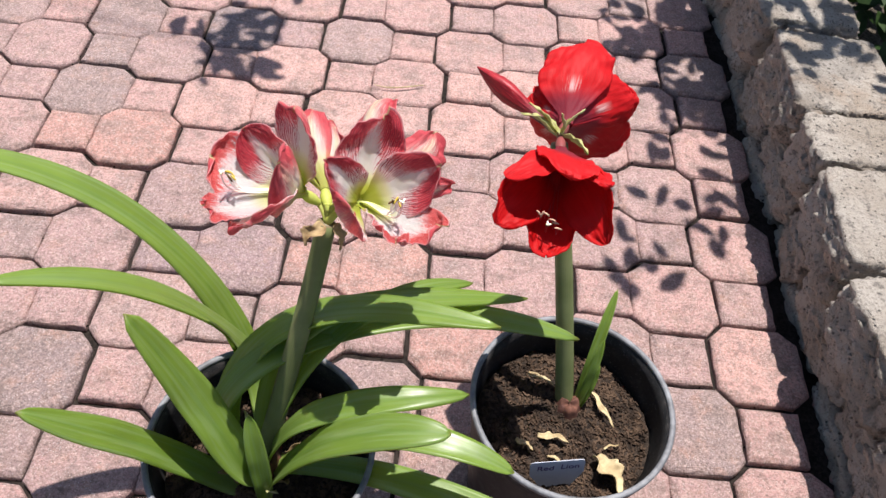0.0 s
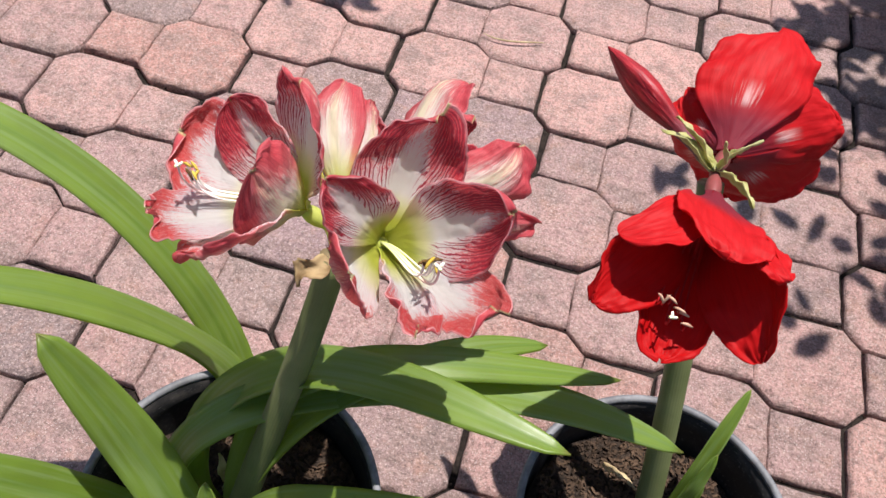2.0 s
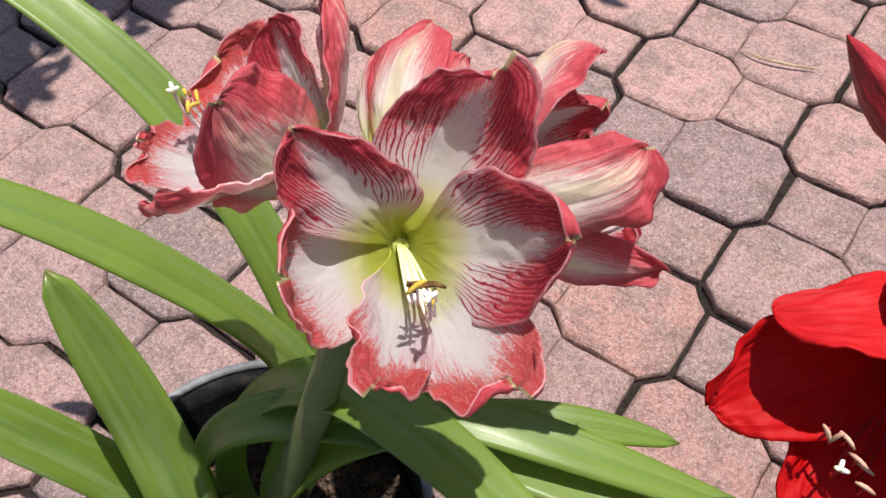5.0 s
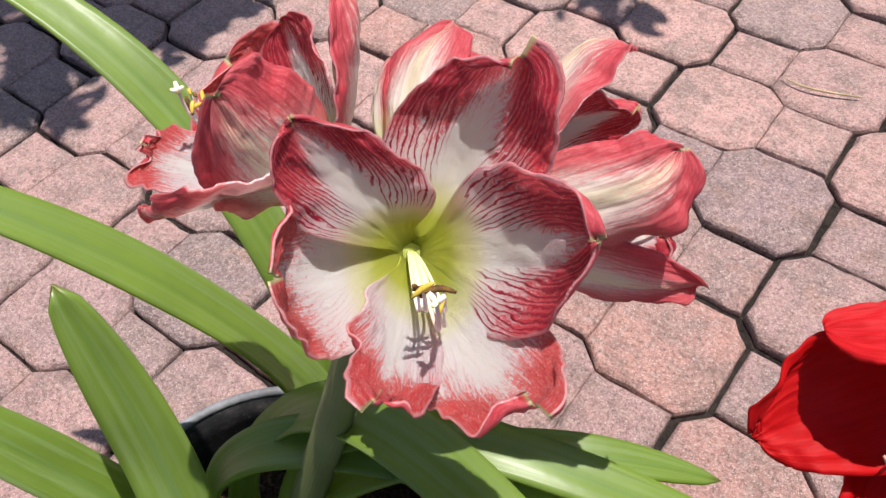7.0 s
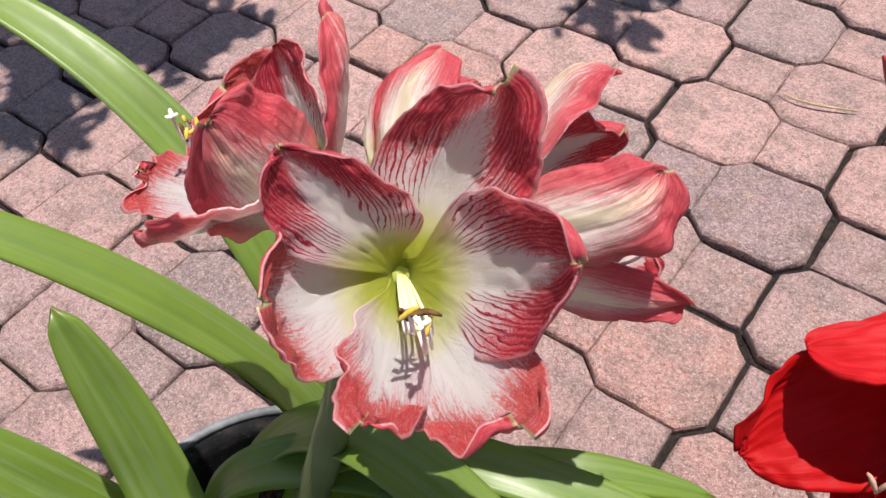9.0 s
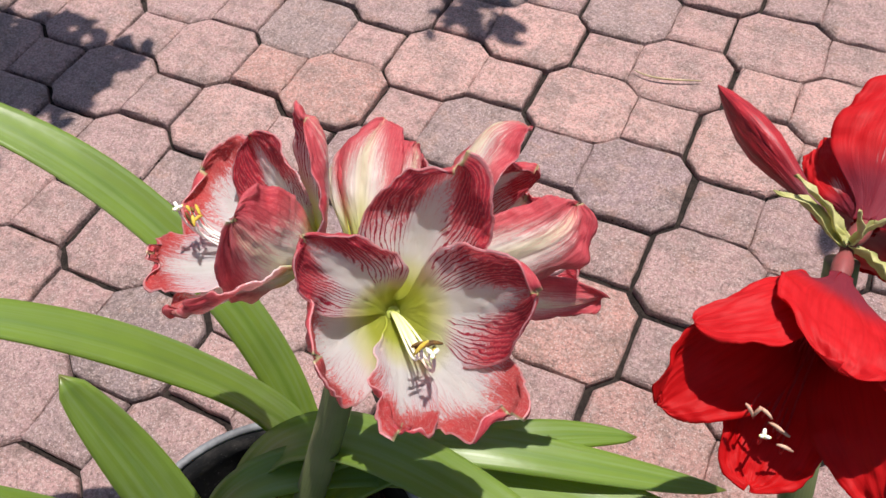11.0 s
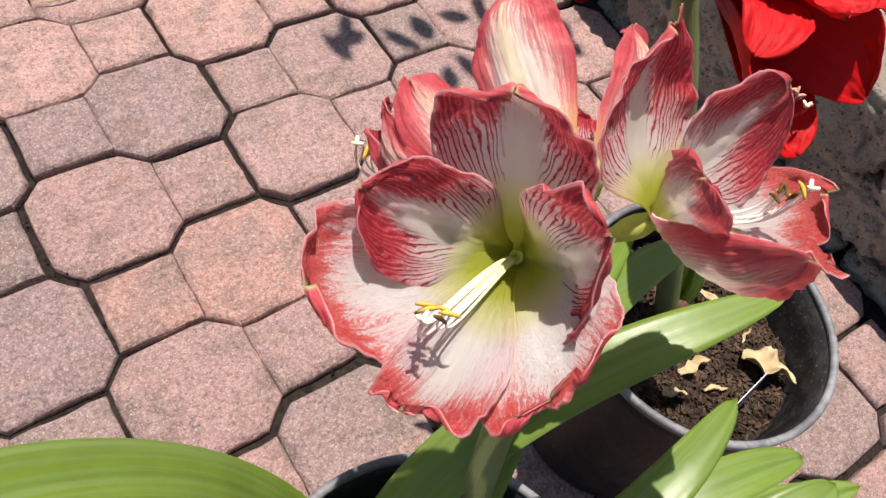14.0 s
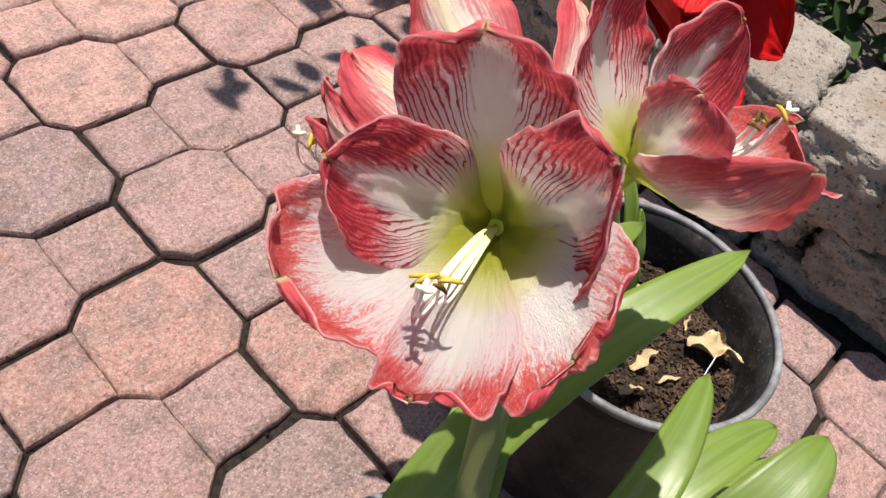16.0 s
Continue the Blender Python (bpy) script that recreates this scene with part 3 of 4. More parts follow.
def build_wall():
    core = bmesh.new()
    bmesh.ops.create_cube(core, size=1.0)
    for v in core.verts:
        v.co = Vector((0.87 + v.co.x * 0.12, 0.1 + v.co.y * 3.6, 0.05 + v.co.z * 0.22))
    wall = tagged(new("wall_east", finish("wall_east", core, M_BED, False)), "low garden wall of rough grey-brown stones beside the paving", "stone wall", kind="structure")
    rnd = random.Random(11)
    tops = [(-1.62, -1.36), (-1.36, -1.12), (-1.12, -0.87), (-0.87, -0.60), (-0.60, -0.37), (-0.37, -0.145), (-0.145, -0.015), (-0.015, 0.245), (0.245, 0.45), (0.45, 0.70), (0.70, 0.92), (0.92, 1.18), (1.18, 1.42), (1.42, 1.70), (1.70, 1.95)]
    n = 0
    for r, (z0, z1, shift, face, dep, bend, rx, ry) in enumerate(((0.125, 0.258, 0.0, 0.704, 0.21, 0.03, 16, 10), (0.022, 0.128, 0.11, 0.738, 0.15, 0.0, 9, 9), (-0.09, 0.024, 0.04, 0.752, 0.14, 0.0, 9, 9))):
        for a, b in tops:
            a, b = a - shift + rnd.uniform(-0.012, 0.012) * (r > 0), b - shift
            n += 1
            hgt = (z1 - z0) * rnd.uniform(1.0, 1.05)
            ob = new("stone", stone_mesh((dep, (b - a) * 0.975, hgt), n, 0.020, rx, ry))
            mid = (a + b) / 2
            x = face + bend * max(0.0, -mid) + dep / 2 + rnd.uniform(-0.012, 0.012)
            ob.matrix_world = pose(x, mid, (z0 + z1) / 2, rnd.uniform(-4, 4), rnd.uniform(-3, 2), rnd.uniform(-6, 6) + (math.degrees(bend) if mid < 0 else 0))
            ob.parent = wall


# ---- pots ----
def lathe(profile, sides=72):
    bm = bmesh.new()
    rings = [[bm.verts.new((r * math.cos(k / sides * math.tau), r * math.sin(k / sides * math.tau), z)) for k in range(sides)] for r, z in profile]
    for a, b in zip(rings, rings[1:]):
        for k in range(sides):
            bm.faces.new((a[k], a[(k + 1) % sides], b[(k + 1) % sides], b[k]))
    bm.normal_update()
    return bm


def build_pot(x, y, radius, height, lean, label):
    pot = thing("plant_pot", label, "plant pot", "nursery pots")
    pot.matrix_world = pose(x, y, 0.001, lean[0], lean[1], 0)
    rb = radius * 0.80
    t = 0.0028
    body = lathe([(0.001, 0.0), (rb - 0.006, 0.0), (rb, 0.006), (radius - 0.006, height - 0.030), (radius - 0.0035, height - 0.028), (radius - 0.0025, height - 0.002), (radius - 0.0060, height - 0.002), (radius - 0.0085, height - 0.030), (rb - t, 0.010), (rb - 0.008, 0.005), (0.001, 0.005)])
    part("body", body, M_POT, pot)
    rim = lathe([(radius - 0.0020, height - 0.006), (radius + 0.0004, height - 0.005), (radius + 0.0010, height), (radius - 0.0005, height + 0.0024), (radius - 0.0040, height + 0.0028), (radius - 0.0062, height + 0.0008), (radius - 0.0064, height - 0.003), (radius - 0.0020, height - 0.006)])
    part("rim", rim, M_RIM, pot, "scuffed rolled rim with its highlight painted grey")
    return pot


def build_soil(x, y, r, z, seed, label):
    bm = bmesh.new()
    n = 70
    o = Vector((seed * 4.1, seed * 2.2, 0))
    idx = {}
    for i in range(n + 1):
        for j in range(n + 1):
            p = Vector((2 * i / n - 1, 2 * j / n - 1, 0))
            # A square grid squeezed into a disc.
            q = Vector((p.x * math.sqrt(1 - p.y * p.y / 2), p.y * math.sqrt(1 - p.x * p.x / 2), 0)) * r
            hgt = 0.009 * noise.noise(q * 22 + o) + 0.006 * noise.noise(q * 60 + o) + 0.004 * noise.noise(q * 140 + o) - 0.012 * (q.length / r) ** 2
            idx[i, j] = bm.verts.new((x + q.x, y + q.y, z + hgt))
    for i in range(n):
        for j in range(n):
            bm.faces.new((idx[i, j], idx[i + 1, j], idx[i + 1, j + 1], idx[i, j + 1]))
    soil = tagged(new("potting_soil", finish("potting_soil", bm, M_SOIL)), label, "soil")
    rnd = random.Random(seed)
    ch = bmesh.new()
    for _ in range(3200):
        a, d = rnd.uniform(0, math.tau), r * 0.96 * math.sqrt(rnd.random())
        px, py = d * math.cos(a), d * math.sin(a)
        q = Vector((px, py, 0))
        hgt = 0.009 * noise.noise(q * 22 + o) + 0.006 * noise.noise(q * 60 + o) + 0.004 * noise.noise(q * 140 + o) - 0.012 * (d / r) ** 2
        L, w, t = rnd.uniform(0.002, 0.010), rnd.uniform(0.0008, 0.0028), rnd.uniform(0.0006, 0.002)
        m = pose(x + px, y + py, z + hgt + t, rnd.uniform(-35, 35), rnd.uniform(-35, 35), rnd.uniform(0, 360))
        vs = [ch.verts.new(m @ Vector((sx * L / 2 * (0.7 if sz > 0 else 1), sy * w / 2, sz * t))) for sx in (-1, 1) for sy in (-1, 1) for sz in (-1, 1)]
        for f in ((0, 1, 3, 2), (4, 6, 7, 5), (0, 4, 5, 1), (2, 3, 7, 6), (1, 5, 7, 3), (0, 2, 6, 4)):
            ch.faces.new([vs[k] for k in f])
    tagged(part("bark_litter", ch, M_CHIP, soil, "dark shredded bark", False), kind="stuff")
    return soil


# ---- plants ----
def leaf_mesh(c, width, roll=0.0, fold=0.25, seed=0, blunt=0.58, base=0.58):
    bm = bmesh.new()
    nu, nv = 44, 9
    grid = []
    for i in range(nu):
        s = i / (nu - 1)
        p, d = bezier(c, s), slope(c, s)
        side = d.cross(Vector((0, 0, 1)))
        if side.length < 0.05:
            side = Vector((1, 0, 0))
        side.normalize()
        side = Matrix.Rotation(radians(roll), 3, d) @ side
        nrm = side.cross(d).normalized()
        w = base + (1 - base) * min(1.0, s / 0.45) ** 0.8
        if s > 0.62:
            w *= max(0.0, 1 - ((s - 0.62) / 0.38) ** 2.3) ** blunt
        w = max(w, 0.02) * width / 2
        row = []
        for j in range(nv):
            v = 2 * j / (nv - 1) - 1
            up = fold * w * abs(v) ** 1.6 * (1.15 - s * 0.7)
            wave = 0.0016 * noise.noise(Vector((s * 5 + seed * 3.3, v * 1.2, seed))) * (1 + abs(v))
            row.append((p + side * v * w + nrm * (up + wave), nrm))
        grid.append(row)
    th = 0.0024
    sheet(bm, grid, th, 0, 0)
    return bm


def stem_mesh(pts, r0, r1, flat=0.8):
    bm = bmesh.new()
    n = 28
    line = [bezier(pts, i / (n - 1)) for i in range(n)]
    tube(bm, line, [r0 + (r1 - r0) * i / (n - 1) for i in range(n)], 18, flat)
    return bm


def petal_mesh(tip, left, right, inner, seed, depth=0.010, ruffle=0.006, point=0.25, crease=0.0, roll=0.0, throat=0.0036, thick=0.0009, wave=0.0036):
    """One petal in its flower's frame, lofted between its midrib and its margins.
    tip, left and right: the end of the midrib and the widest place of each margin.
    depth: how far the midrib bulges outwards; roll: turn of the margins near the tip."""
    tip, left, right = Vector(tip), Vector(left), Vector(right)
    bm = bmesh.new()
    nu, nv = 60, 33
    ax = Vector((0, 0, 1))
    mid = (left + right) / 2
    rd = Vector((mid.x, mid.y, 0)) * 0.6 + Vector((tip.x, tip.y, 0)) * 0.4
    rd.normalize()
    tg = ax.cross(rd)
    if tg.dot(right - left) < 0:
        left, right = right, left
    out = (rd * 0.9 - ax * 0.45).normalized()
    s0 = 0.66
    belly = mid + out * depth
    c0 = rd * throat + ax * 0.024
    c1 = rd * (throat + 0.012) + ax * (0.030 + 0.40 * max(0.0, belly.z - 0.030))
    k0, k1, k2, k3 = (1 - s0) ** 3, 3 * s0 * (1 - s0) ** 2, 3 * s0 * s0 * (1 - s0), s0**3
    c2 = (belly - c0 * k0 - c1 * k1 - tip * k3) / k2
    c = [c0, c1, c2, tip]
    side = (right - left).normalized()
    reach = ((right - belly).dot(side), (belly - left).dot(side))
    lift = (right - belly - side * reach[0], left - belly + side * reach[1])
    o = Vector((seed * 2.3, seed * 0.7, seed * 1.9))
    flank = out * -1.0

    def width(s):
        k = min(1.0, max(0.0, (s - 0.04) / 0.52))
        w = 0.19 + 0.81 * k * k * (3 - 2 * k)
        if s > s0:
            q = (s - s0) / (1 - s0)
            w *= (1 - point) * max(0.0, 1 - q**2.3) ** 0.5 + point * (1 - q) ** 0.9
        return max(w, 0.006)

    rows = []
    for i in range(nu):
        s = 1 - (1 - i / (nu - 1)) ** 1.3
        p = bezier(c, s)
        w = width(s)
        k = min(1.0, s / 0.42)
        k = k * k * (3 - 2 * k)
        sd = tg.lerp(side, k).normalized()
        row = []
        for j in range(nv):
            v = 2 * j / (nv - 1) - 1
            h = 0 if v >= 0 else 1
            q = p + sd * (v * reach[h] * w) + lift[h] * (v * v * w * k)
            # The throat closes round the axis.
            q -= rd * ((1 - k) * 0.30 * v * v * reach[h] * w)
            row.append(q)
        rows.append(row)
    grid = []
    for i in range(nu):
        s = 1 - (1 - i / (nu - 1)) ** 1.3
        row = []
        for j in range(nv):
            v = 2 * j / (nv - 1) - 1
            du = rows[min(i + 1, nu - 1)][j] - rows[max(i - 1, 0)][j]
            dv = rows[i][min(j + 1, nv - 1)] - rows[i][max(j - 1, 0)]
            n = dv.cross(du)
            n = n.normalized() if n.length > 1e-12 else flank
            if n.dot(flank) < 0:
                n = -n
            edge = s**1.6 * abs(v) ** 2.4
            f = 0.85 * ruffle * edge * (0.50 * math.sin(s * 25 + (2.1 if v > 0 else 0.0) + seed * 1.7) + 1.3 * noise.noise(Vector((s * 10, v * 1.6, 0)) + o) + 0.5 * noise.noise(Vector((s * 26, v * 2.0, 4.0)) + o))
            f += wave * noise.noise(Vector((s * 3.4, v * 2.0, 3.0)) + o) * s + 0.55 * wave * noise.noise(Vector((s * 9, v * 6, 1.0)) + o) * s + 0.22 * wave * noise.noise(Vector((s * 22, v * 15, 2.0)) + o) * s
            f += roll * edge * s * s * (reach[0] + reach[1]) * 0.5
            f -= crease * math.exp(-((v / 0.30) ** 2)) * s * (1.2 - s)
            f += (0.0012 if inner else -0.0022) * min(1.0, s * 2)
            # Fine ridges follow the veins.
            f += 0.00022 * math.sin(v * 34 + 2.0 * noise.noise(Vector((s * 4, v * 3, 7.0)) + o)) * min(1.0, s * 2)
            p = rows[i][j] + n * f
            jag = 0.0014 * noise.noise(Vector((s * 44, v, 5.0)) + o) * edge
            row.append((p + side * math.copysign(jag, v), n))
        grid.append(row)
    sheet(bm, grid, thick, 0, 1)
    return bm


def flower(plant, base, axis, petals, mats, tube_mat, seed, stigma=None, stamens=None, label="", throat=0.0036):
    """A trumpet flower: a tube that carries six petals, six stamens and a style.
    The petals' ends and margins and the stigma are given as places in the garden."""
    m = frame_of(base, axis)
    inv = m.inverted()
    bm = bmesh.new()
    prof = [(0.0036, 0.0), (0.0038, 0.006), (0.0054, 0.011), (0.0058, 0.017), (0.0044 + throat - 0.0036, 0.023), (0.0042 + throat - 0.0036, 0.0240), (0.0026, 0.0246), (0.0014, 0.0242), (0.0005, 0.0238)]
    tube(bm, [Vector((0, 0, z)) for _, z in prof], [r for r, _ in prof], 18, 1.0, True)
    f = part("flower", bm, tube_mat, plant, label)
    f.matrix_world = m
    for k, (tip, left, right, kind, opts) in enumerate(petals):
        bm = petal_mesh(inv @ Vector(tip), inv @ Vector(left), inv @ Vector(right), kind.isupper(), seed + k * 1.37, throat=throat, **opts)
        part("petal", bm, mats[kind.lower()], f)
    if stigma is None:
        return f
    fil_mat, style_mat, an1, an2, back, spread = stamens
    rnd = random.Random(seed)
    goal = inv @ Vector(stigma)
    up = (inv.to_3x3() @ Vector((0, 0, 1))).normalized()
    dx = Vector((goal.x, goal.y, 0)).normalized()
    dy = Vector((0, 0, 1)).cross(dx)
    for k in range(7):
        if k == 3:
            end = goal
        else:
            end = goal - goal.normalized() * (back + rnd.uniform(-0.005, 0.006)) + dy * (k - 3) * spread + up * rnd.uniform(-0.003, 0.004)
        sag = 0.026 if k == 3 else rnd.uniform(0.016, 0.024)
        fan = (k - 3) * 0.0013
        c = [Vector((0, 0, 0.024)) + dy * fan * 0.3, Vector((0, 0, 0.050)) + dx * 0.003 + dy * fan, end * 0.86 - up * (sag * 1.25) + dy * fan * 0.6, end * 1.02 - up * sag, end]
        line = [bezier(c, i / 15) for i in range(16)]
        bm = bmesh.new()
        tube(bm, line, [(0.00100 if k == 3 else 0.00075) - 0.00002 * i for i in range(16)], 8)
        st = part("style" if k == 3 else "stamen", bm, style_mat if k == 3 else fil_mat, f)
        tip = line[-1]
        bm = bmesh.new()
        if k == 3:
            d = slope(c, 1.0)
            e1 = d.orthogonal().normalized()
            e2 = d.cross(e1)
            for q in range(3):
                w = e1 * math.cos(q * 2.09) + e2 * math.sin(q * 2.09) + d * 0.8
                tube(bm, [tip - d * 0.0006, tip + w * 0.0014, tip + w * 0.0030], [0.0009, 0.0011, 0.0007], 7)
            part("stigma", bm, M_FILAMENT, st, "white three-lobed stigma")
        else:
            w = (dy * rnd.uniform(-1, 1) + dx * rnd.uniform(-0.6, 0.6) + Vector((0, 0, rnd.uniform(-0.3, 0.3)))).normalized()
            L = 0.0042
            tube(bm, [tip - w * L, tip - w * L * 0.5 + up * 0.0009, tip + up * 0.0011, tip + w * L * 0.5 + up * 0.0006, tip + w * L], [0.0005, 0.0009, 0.0010, 0.0009, 0.0005], 7)
            part("anther", bm, an1 if k % 2 else an2, st)
    return f


def bract_mesh(p, q, width, curl, seed):
    """A papery bract from p to q."""
    bm = bmesh.new()
    p, q = Vector(p), Vector(q)
    d = (q - p).normalized()
    side = d.cross(Vector((0.3, 0.2, 1))).normalized()
    nrm = side.cross(d)
    grid = []
    L = (q - p).length
    for i in range(18):
        s = i / 17
        w = width / 2 * max(0.04, math.sin(math.pi * min(1, 0.18 + 0.82 * s)) ** 0.8) * (1 + 0.5 * noise.noise(Vector((s * 7, seed * 2.7, 0.0))))
        turn = Matrix.Rotation(0.9 * noise.noise(Vector((s * 2.5, seed * 1.9, 4.0))), 3, d)
        sd, nm = turn @ side, turn @ nrm
        mid = p + (q - p) * s + side * L * 0.16 * math.sin(math.pi * s) * noise.noise(Vector((s * 2.2, seed * 3.1, 8.0)))
        row = []
        for j in range(7):
            v = j / 3 - 1
            row.append((mid + sd * v * w + nm * (curl * math.sin(s * 2.8) + 0.6 * w * v * v + 0.0022 * noise.noise(Vector((s * 6, v * 2, seed)))), nm))
        grid.append(row)
    sheet(bm, grid, 0.0007, 0, 0)
    return bm


def bulb_mesh(x, y, z, r, h):
    bm = lathe([(0.001, -0.02), (r, -0.01), (r * 1.05, 0.0), (r * 0.9, h * 0.35), (r * 0.68, h * 0.7), (r * 0.58, h), (r * 0.4, h * 0.97), (0.001, h * 0.9)], 40)
    for v in bm.verts:
        a = math.atan2(v.co.y, v.co.x)
        k = 1 + 0.05 * math.sin(a * 7 + v.co.z * 60) + 0.06 * noise.noise(v.co * 60)
        v.co = Vector((x + v.co.x * k, y + v.co.y * k, z + v.co.z * (1 + 0.12 * math.sin(a * 3))))
    return bm


def bud_mesh(p, q):
    """A closed pointed bud: a stalk, a slim tube, then three petals wrapped round each other."""
    bm = bmesh.new()
    uvl = bm.loops.layers.uv.verify()
    m = frame_of(p, Vector(q) - Vector(p))
    L = (Vector(q) - Vector(p)).length
    prof = [(0.0, 0.0035), (0.06, 0.0042), (0.12, 0.0050), (0.17, 0.0040), (0.26, 0.0050), (0.36, 0.0066), (0.48, 0.0098), (0.60, 0.0124), (0.72, 0.0120), (0.84, 0.0084), (0.93, 0.0046), (1.0, 0.0006)]
    n = 48
    rings = []
    for z, r in prof:
        ring = []
        for k in range(n):
            a = k / n * math.tau
            seam = ((a * 3 / math.tau + z * 0.5) % 1.0)
            lap = 1 + (0.30 * (1 - seam) ** 3 - 0.06) * min(1.0, max(0.0, (z - 0.28) * 4)) + 0.03 * math.sin(a * 9 + z * 5)
            ring.append(bm.verts.new(m @ Vector((r * lap * math.cos(a) * 0.98, r * lap * math.sin(a) * 0.82, z * L))))
        rings.append(ring)
    for i, (a, b) in enumerate(zip(rings, rings[1:])):
        for k in range(n):
            f = bm.faces.new((a[k], a[(k + 1) % n], b[(k + 1) % n], b[k]))
            for lp, (ii, kk) in zip(f.loops, ((i, k), (i, k + 1), (i + 1, k + 1), (i + 1, k))):
                lp[uvl].uv = (prof[ii][0], kk / n)
    return bm


UMBEL = Vector((-0.037, -0.638, 0.565))


def build_striped_plant():
    plant = thing("amaryllis_plant", "amaryllis with red and white striped flowers in a pot", "plant", "potted amaryllis")
    part("stem", stem_mesh([(-0.112, -0.752, 0.19), (-0.090, -0.715, 0.31), (-0.058, -0.668, 0.43), tuple(UMBEL - Vector((0.002, 0.004, 0.012)))], 0.0125, 0.0098), M_STEM, plant, "thick waxy grey-green flower stem")
    part("bulb", bulb_mesh(-0.108, -0.745, 0.195, 0.030, 0.045), M_BULB, plant, "brown papery bulb neck")
    # Curve of each leaf from bulb to tip, its width, roll and fold.
    leaves = [
        ([(-0.116, -0.714, 0.199), (-0.127, -0.624, 0.164), (-0.141, -0.600, 0.305), (-0.213, -0.565, 0.466), (-0.338, -0.568, 0.551), (-0.462, -0.636, 0.580)], 0.037, 0, 0.20),
        ([(-0.110, -0.723, 0.210), (-0.132, -0.616, 0.206), (-0.141, -0.617, 0.264), (-0.162, -0.648, 0.384), (-0.209, -0.676, 0.511), (-0.310, -0.765, 0.575)], 0.037, 0, 0.20),
        ([(-0.113, -0.770, 0.217), (-0.116, -0.786, 0.280), (-0.132, -0.767, 0.298), (-0.151, -0.751, 0.316), (-0.172, -0.739, 0.376), (-0.226, -0.720, 0.478)], 0.044, 0, 0.22),
        ([(-0.126, -0.775, 0.206), (-0.210, -0.764, 0.254), (-0.200, -0.786, 0.331), (-0.303, -0.817, 0.445)], 0.042, 0, 0.15),
        ([(-0.130, -0.735, 0.205), (-0.190, -0.735, 0.285), (-0.130, -0.605, 0.390), (-0.020, -0.672, 0.480), (0.143, -0.696, 0.482)], 0.038, 0, 0.18),
        ([(-0.152, -0.742, 0.239), (-0.192, -0.728, 0.398), (0.014, -0.598, 0.432), (0.258, -0.608, 0.342)], 0.038, 0, 0.18),
        ([(-0.111, -0.733, 0.232), (-0.110, -0.649, 0.449), (0.002, -0.653, 0.452), (0.193, -0.566, 0.358)], 0.029, 0, 0.15),
        ([(-0.107, -0.739, 0.226), (-0.073, -0.688, 0.403), (0.009, -0.639, 0.454), (0.124, -0.558, 0.369)], 0.026, 0, 0.15),
        ([(-0.100, -0.748, 0.221), (-0.076, -0.749, 0.366), (-0.003, -0.762, 0.424), (0.122, -0.728, 0.398)], 0.032, 0, 0.18),
        ([(-0.095, -0.758, 0.209), (-0.015, -0.742, 0.335), (0.080, -0.760, 0.390), (0.178, -0.787, 0.344)], 0.034, 0, 0.18),
        ([(-0.093, -0.772, 0.209), (-0.060, -0.778, 0.350), (0.020, -0.800, 0.455), (0.101, -0.799, 0.446)], 0.042, 0, 0.14),
        ([(-0.101, -0.749, 0.216), (0.021, -0.743, 0.256), (0.137, -0.795, 0.265), (0.261, -0.840, 0.276)], 0.036, 0, 0.18),
        ([(-0.098, -0.786, 0.195), (-0.094, -0.790, 0.250), (-0.102, -0.778, 0.300), (-0.112, -0.750, 0.347)], 0.023, 0, 0.30),
    ]
    for k, (c, w, roll, fold) in enumerate(leaves):
        part("leaf", leaf_mesh(c, w, roll, fold, k + 1, 0.42 if k == 2 else 0.55), M_LEAF, plant)
    for k, (dx, dy, ex, ey, ez, w) in enumerate(((-0.030, -0.020, -0.045, -0.030, 0.040, 0.016), (0.010, -0.034, 0.016, -0.048, 0.036, 0.014), (0.028, 0.006, 0.046, 0.010, 0.050, 0.016), (-0.020, 0.030, -0.030, 0.046, 0.050, 0.015), (0.022, -0.022, 0.036, -0.034, 0.030, 0.012))):
        part("sheath", bract_mesh((-0.108 + dx, -0.745 + dy, 0.205), (-0.108 + ex, -0.745 + ey, 0.205 + ez), w, 0.004, k + 30), M_LIMEBRACT if k % 2 else M_PAPER, plant, "pale papery sheath at the bulb")
    for end in ((-0.019, -0.640, 0.579), (-0.046, -0.627, 0.562), (-0.031, -0.632, 0.567), (-0.039, -0.630, 0.568)):
        bm = bmesh.new()
        low = UMBEL - Vector((0.001, 0.002, 0.012))
        line = [bezier([low, low.lerp(Vector(end), 0.4) + Vector((0, 0, 0.004)), end], i / 9) for i in range(10)]
        tube(bm, line, [0.0046 - 0.0009 * math.sin(i / 9 * 3.1) for i in range(10)], 14)
        part("pedicel", bm, M_TUBE, plant, "short lime-green flower stalk")
    kinds = {"v": [M_PETAL, M_BACK], "p": [M_PALE, M_BACK]}
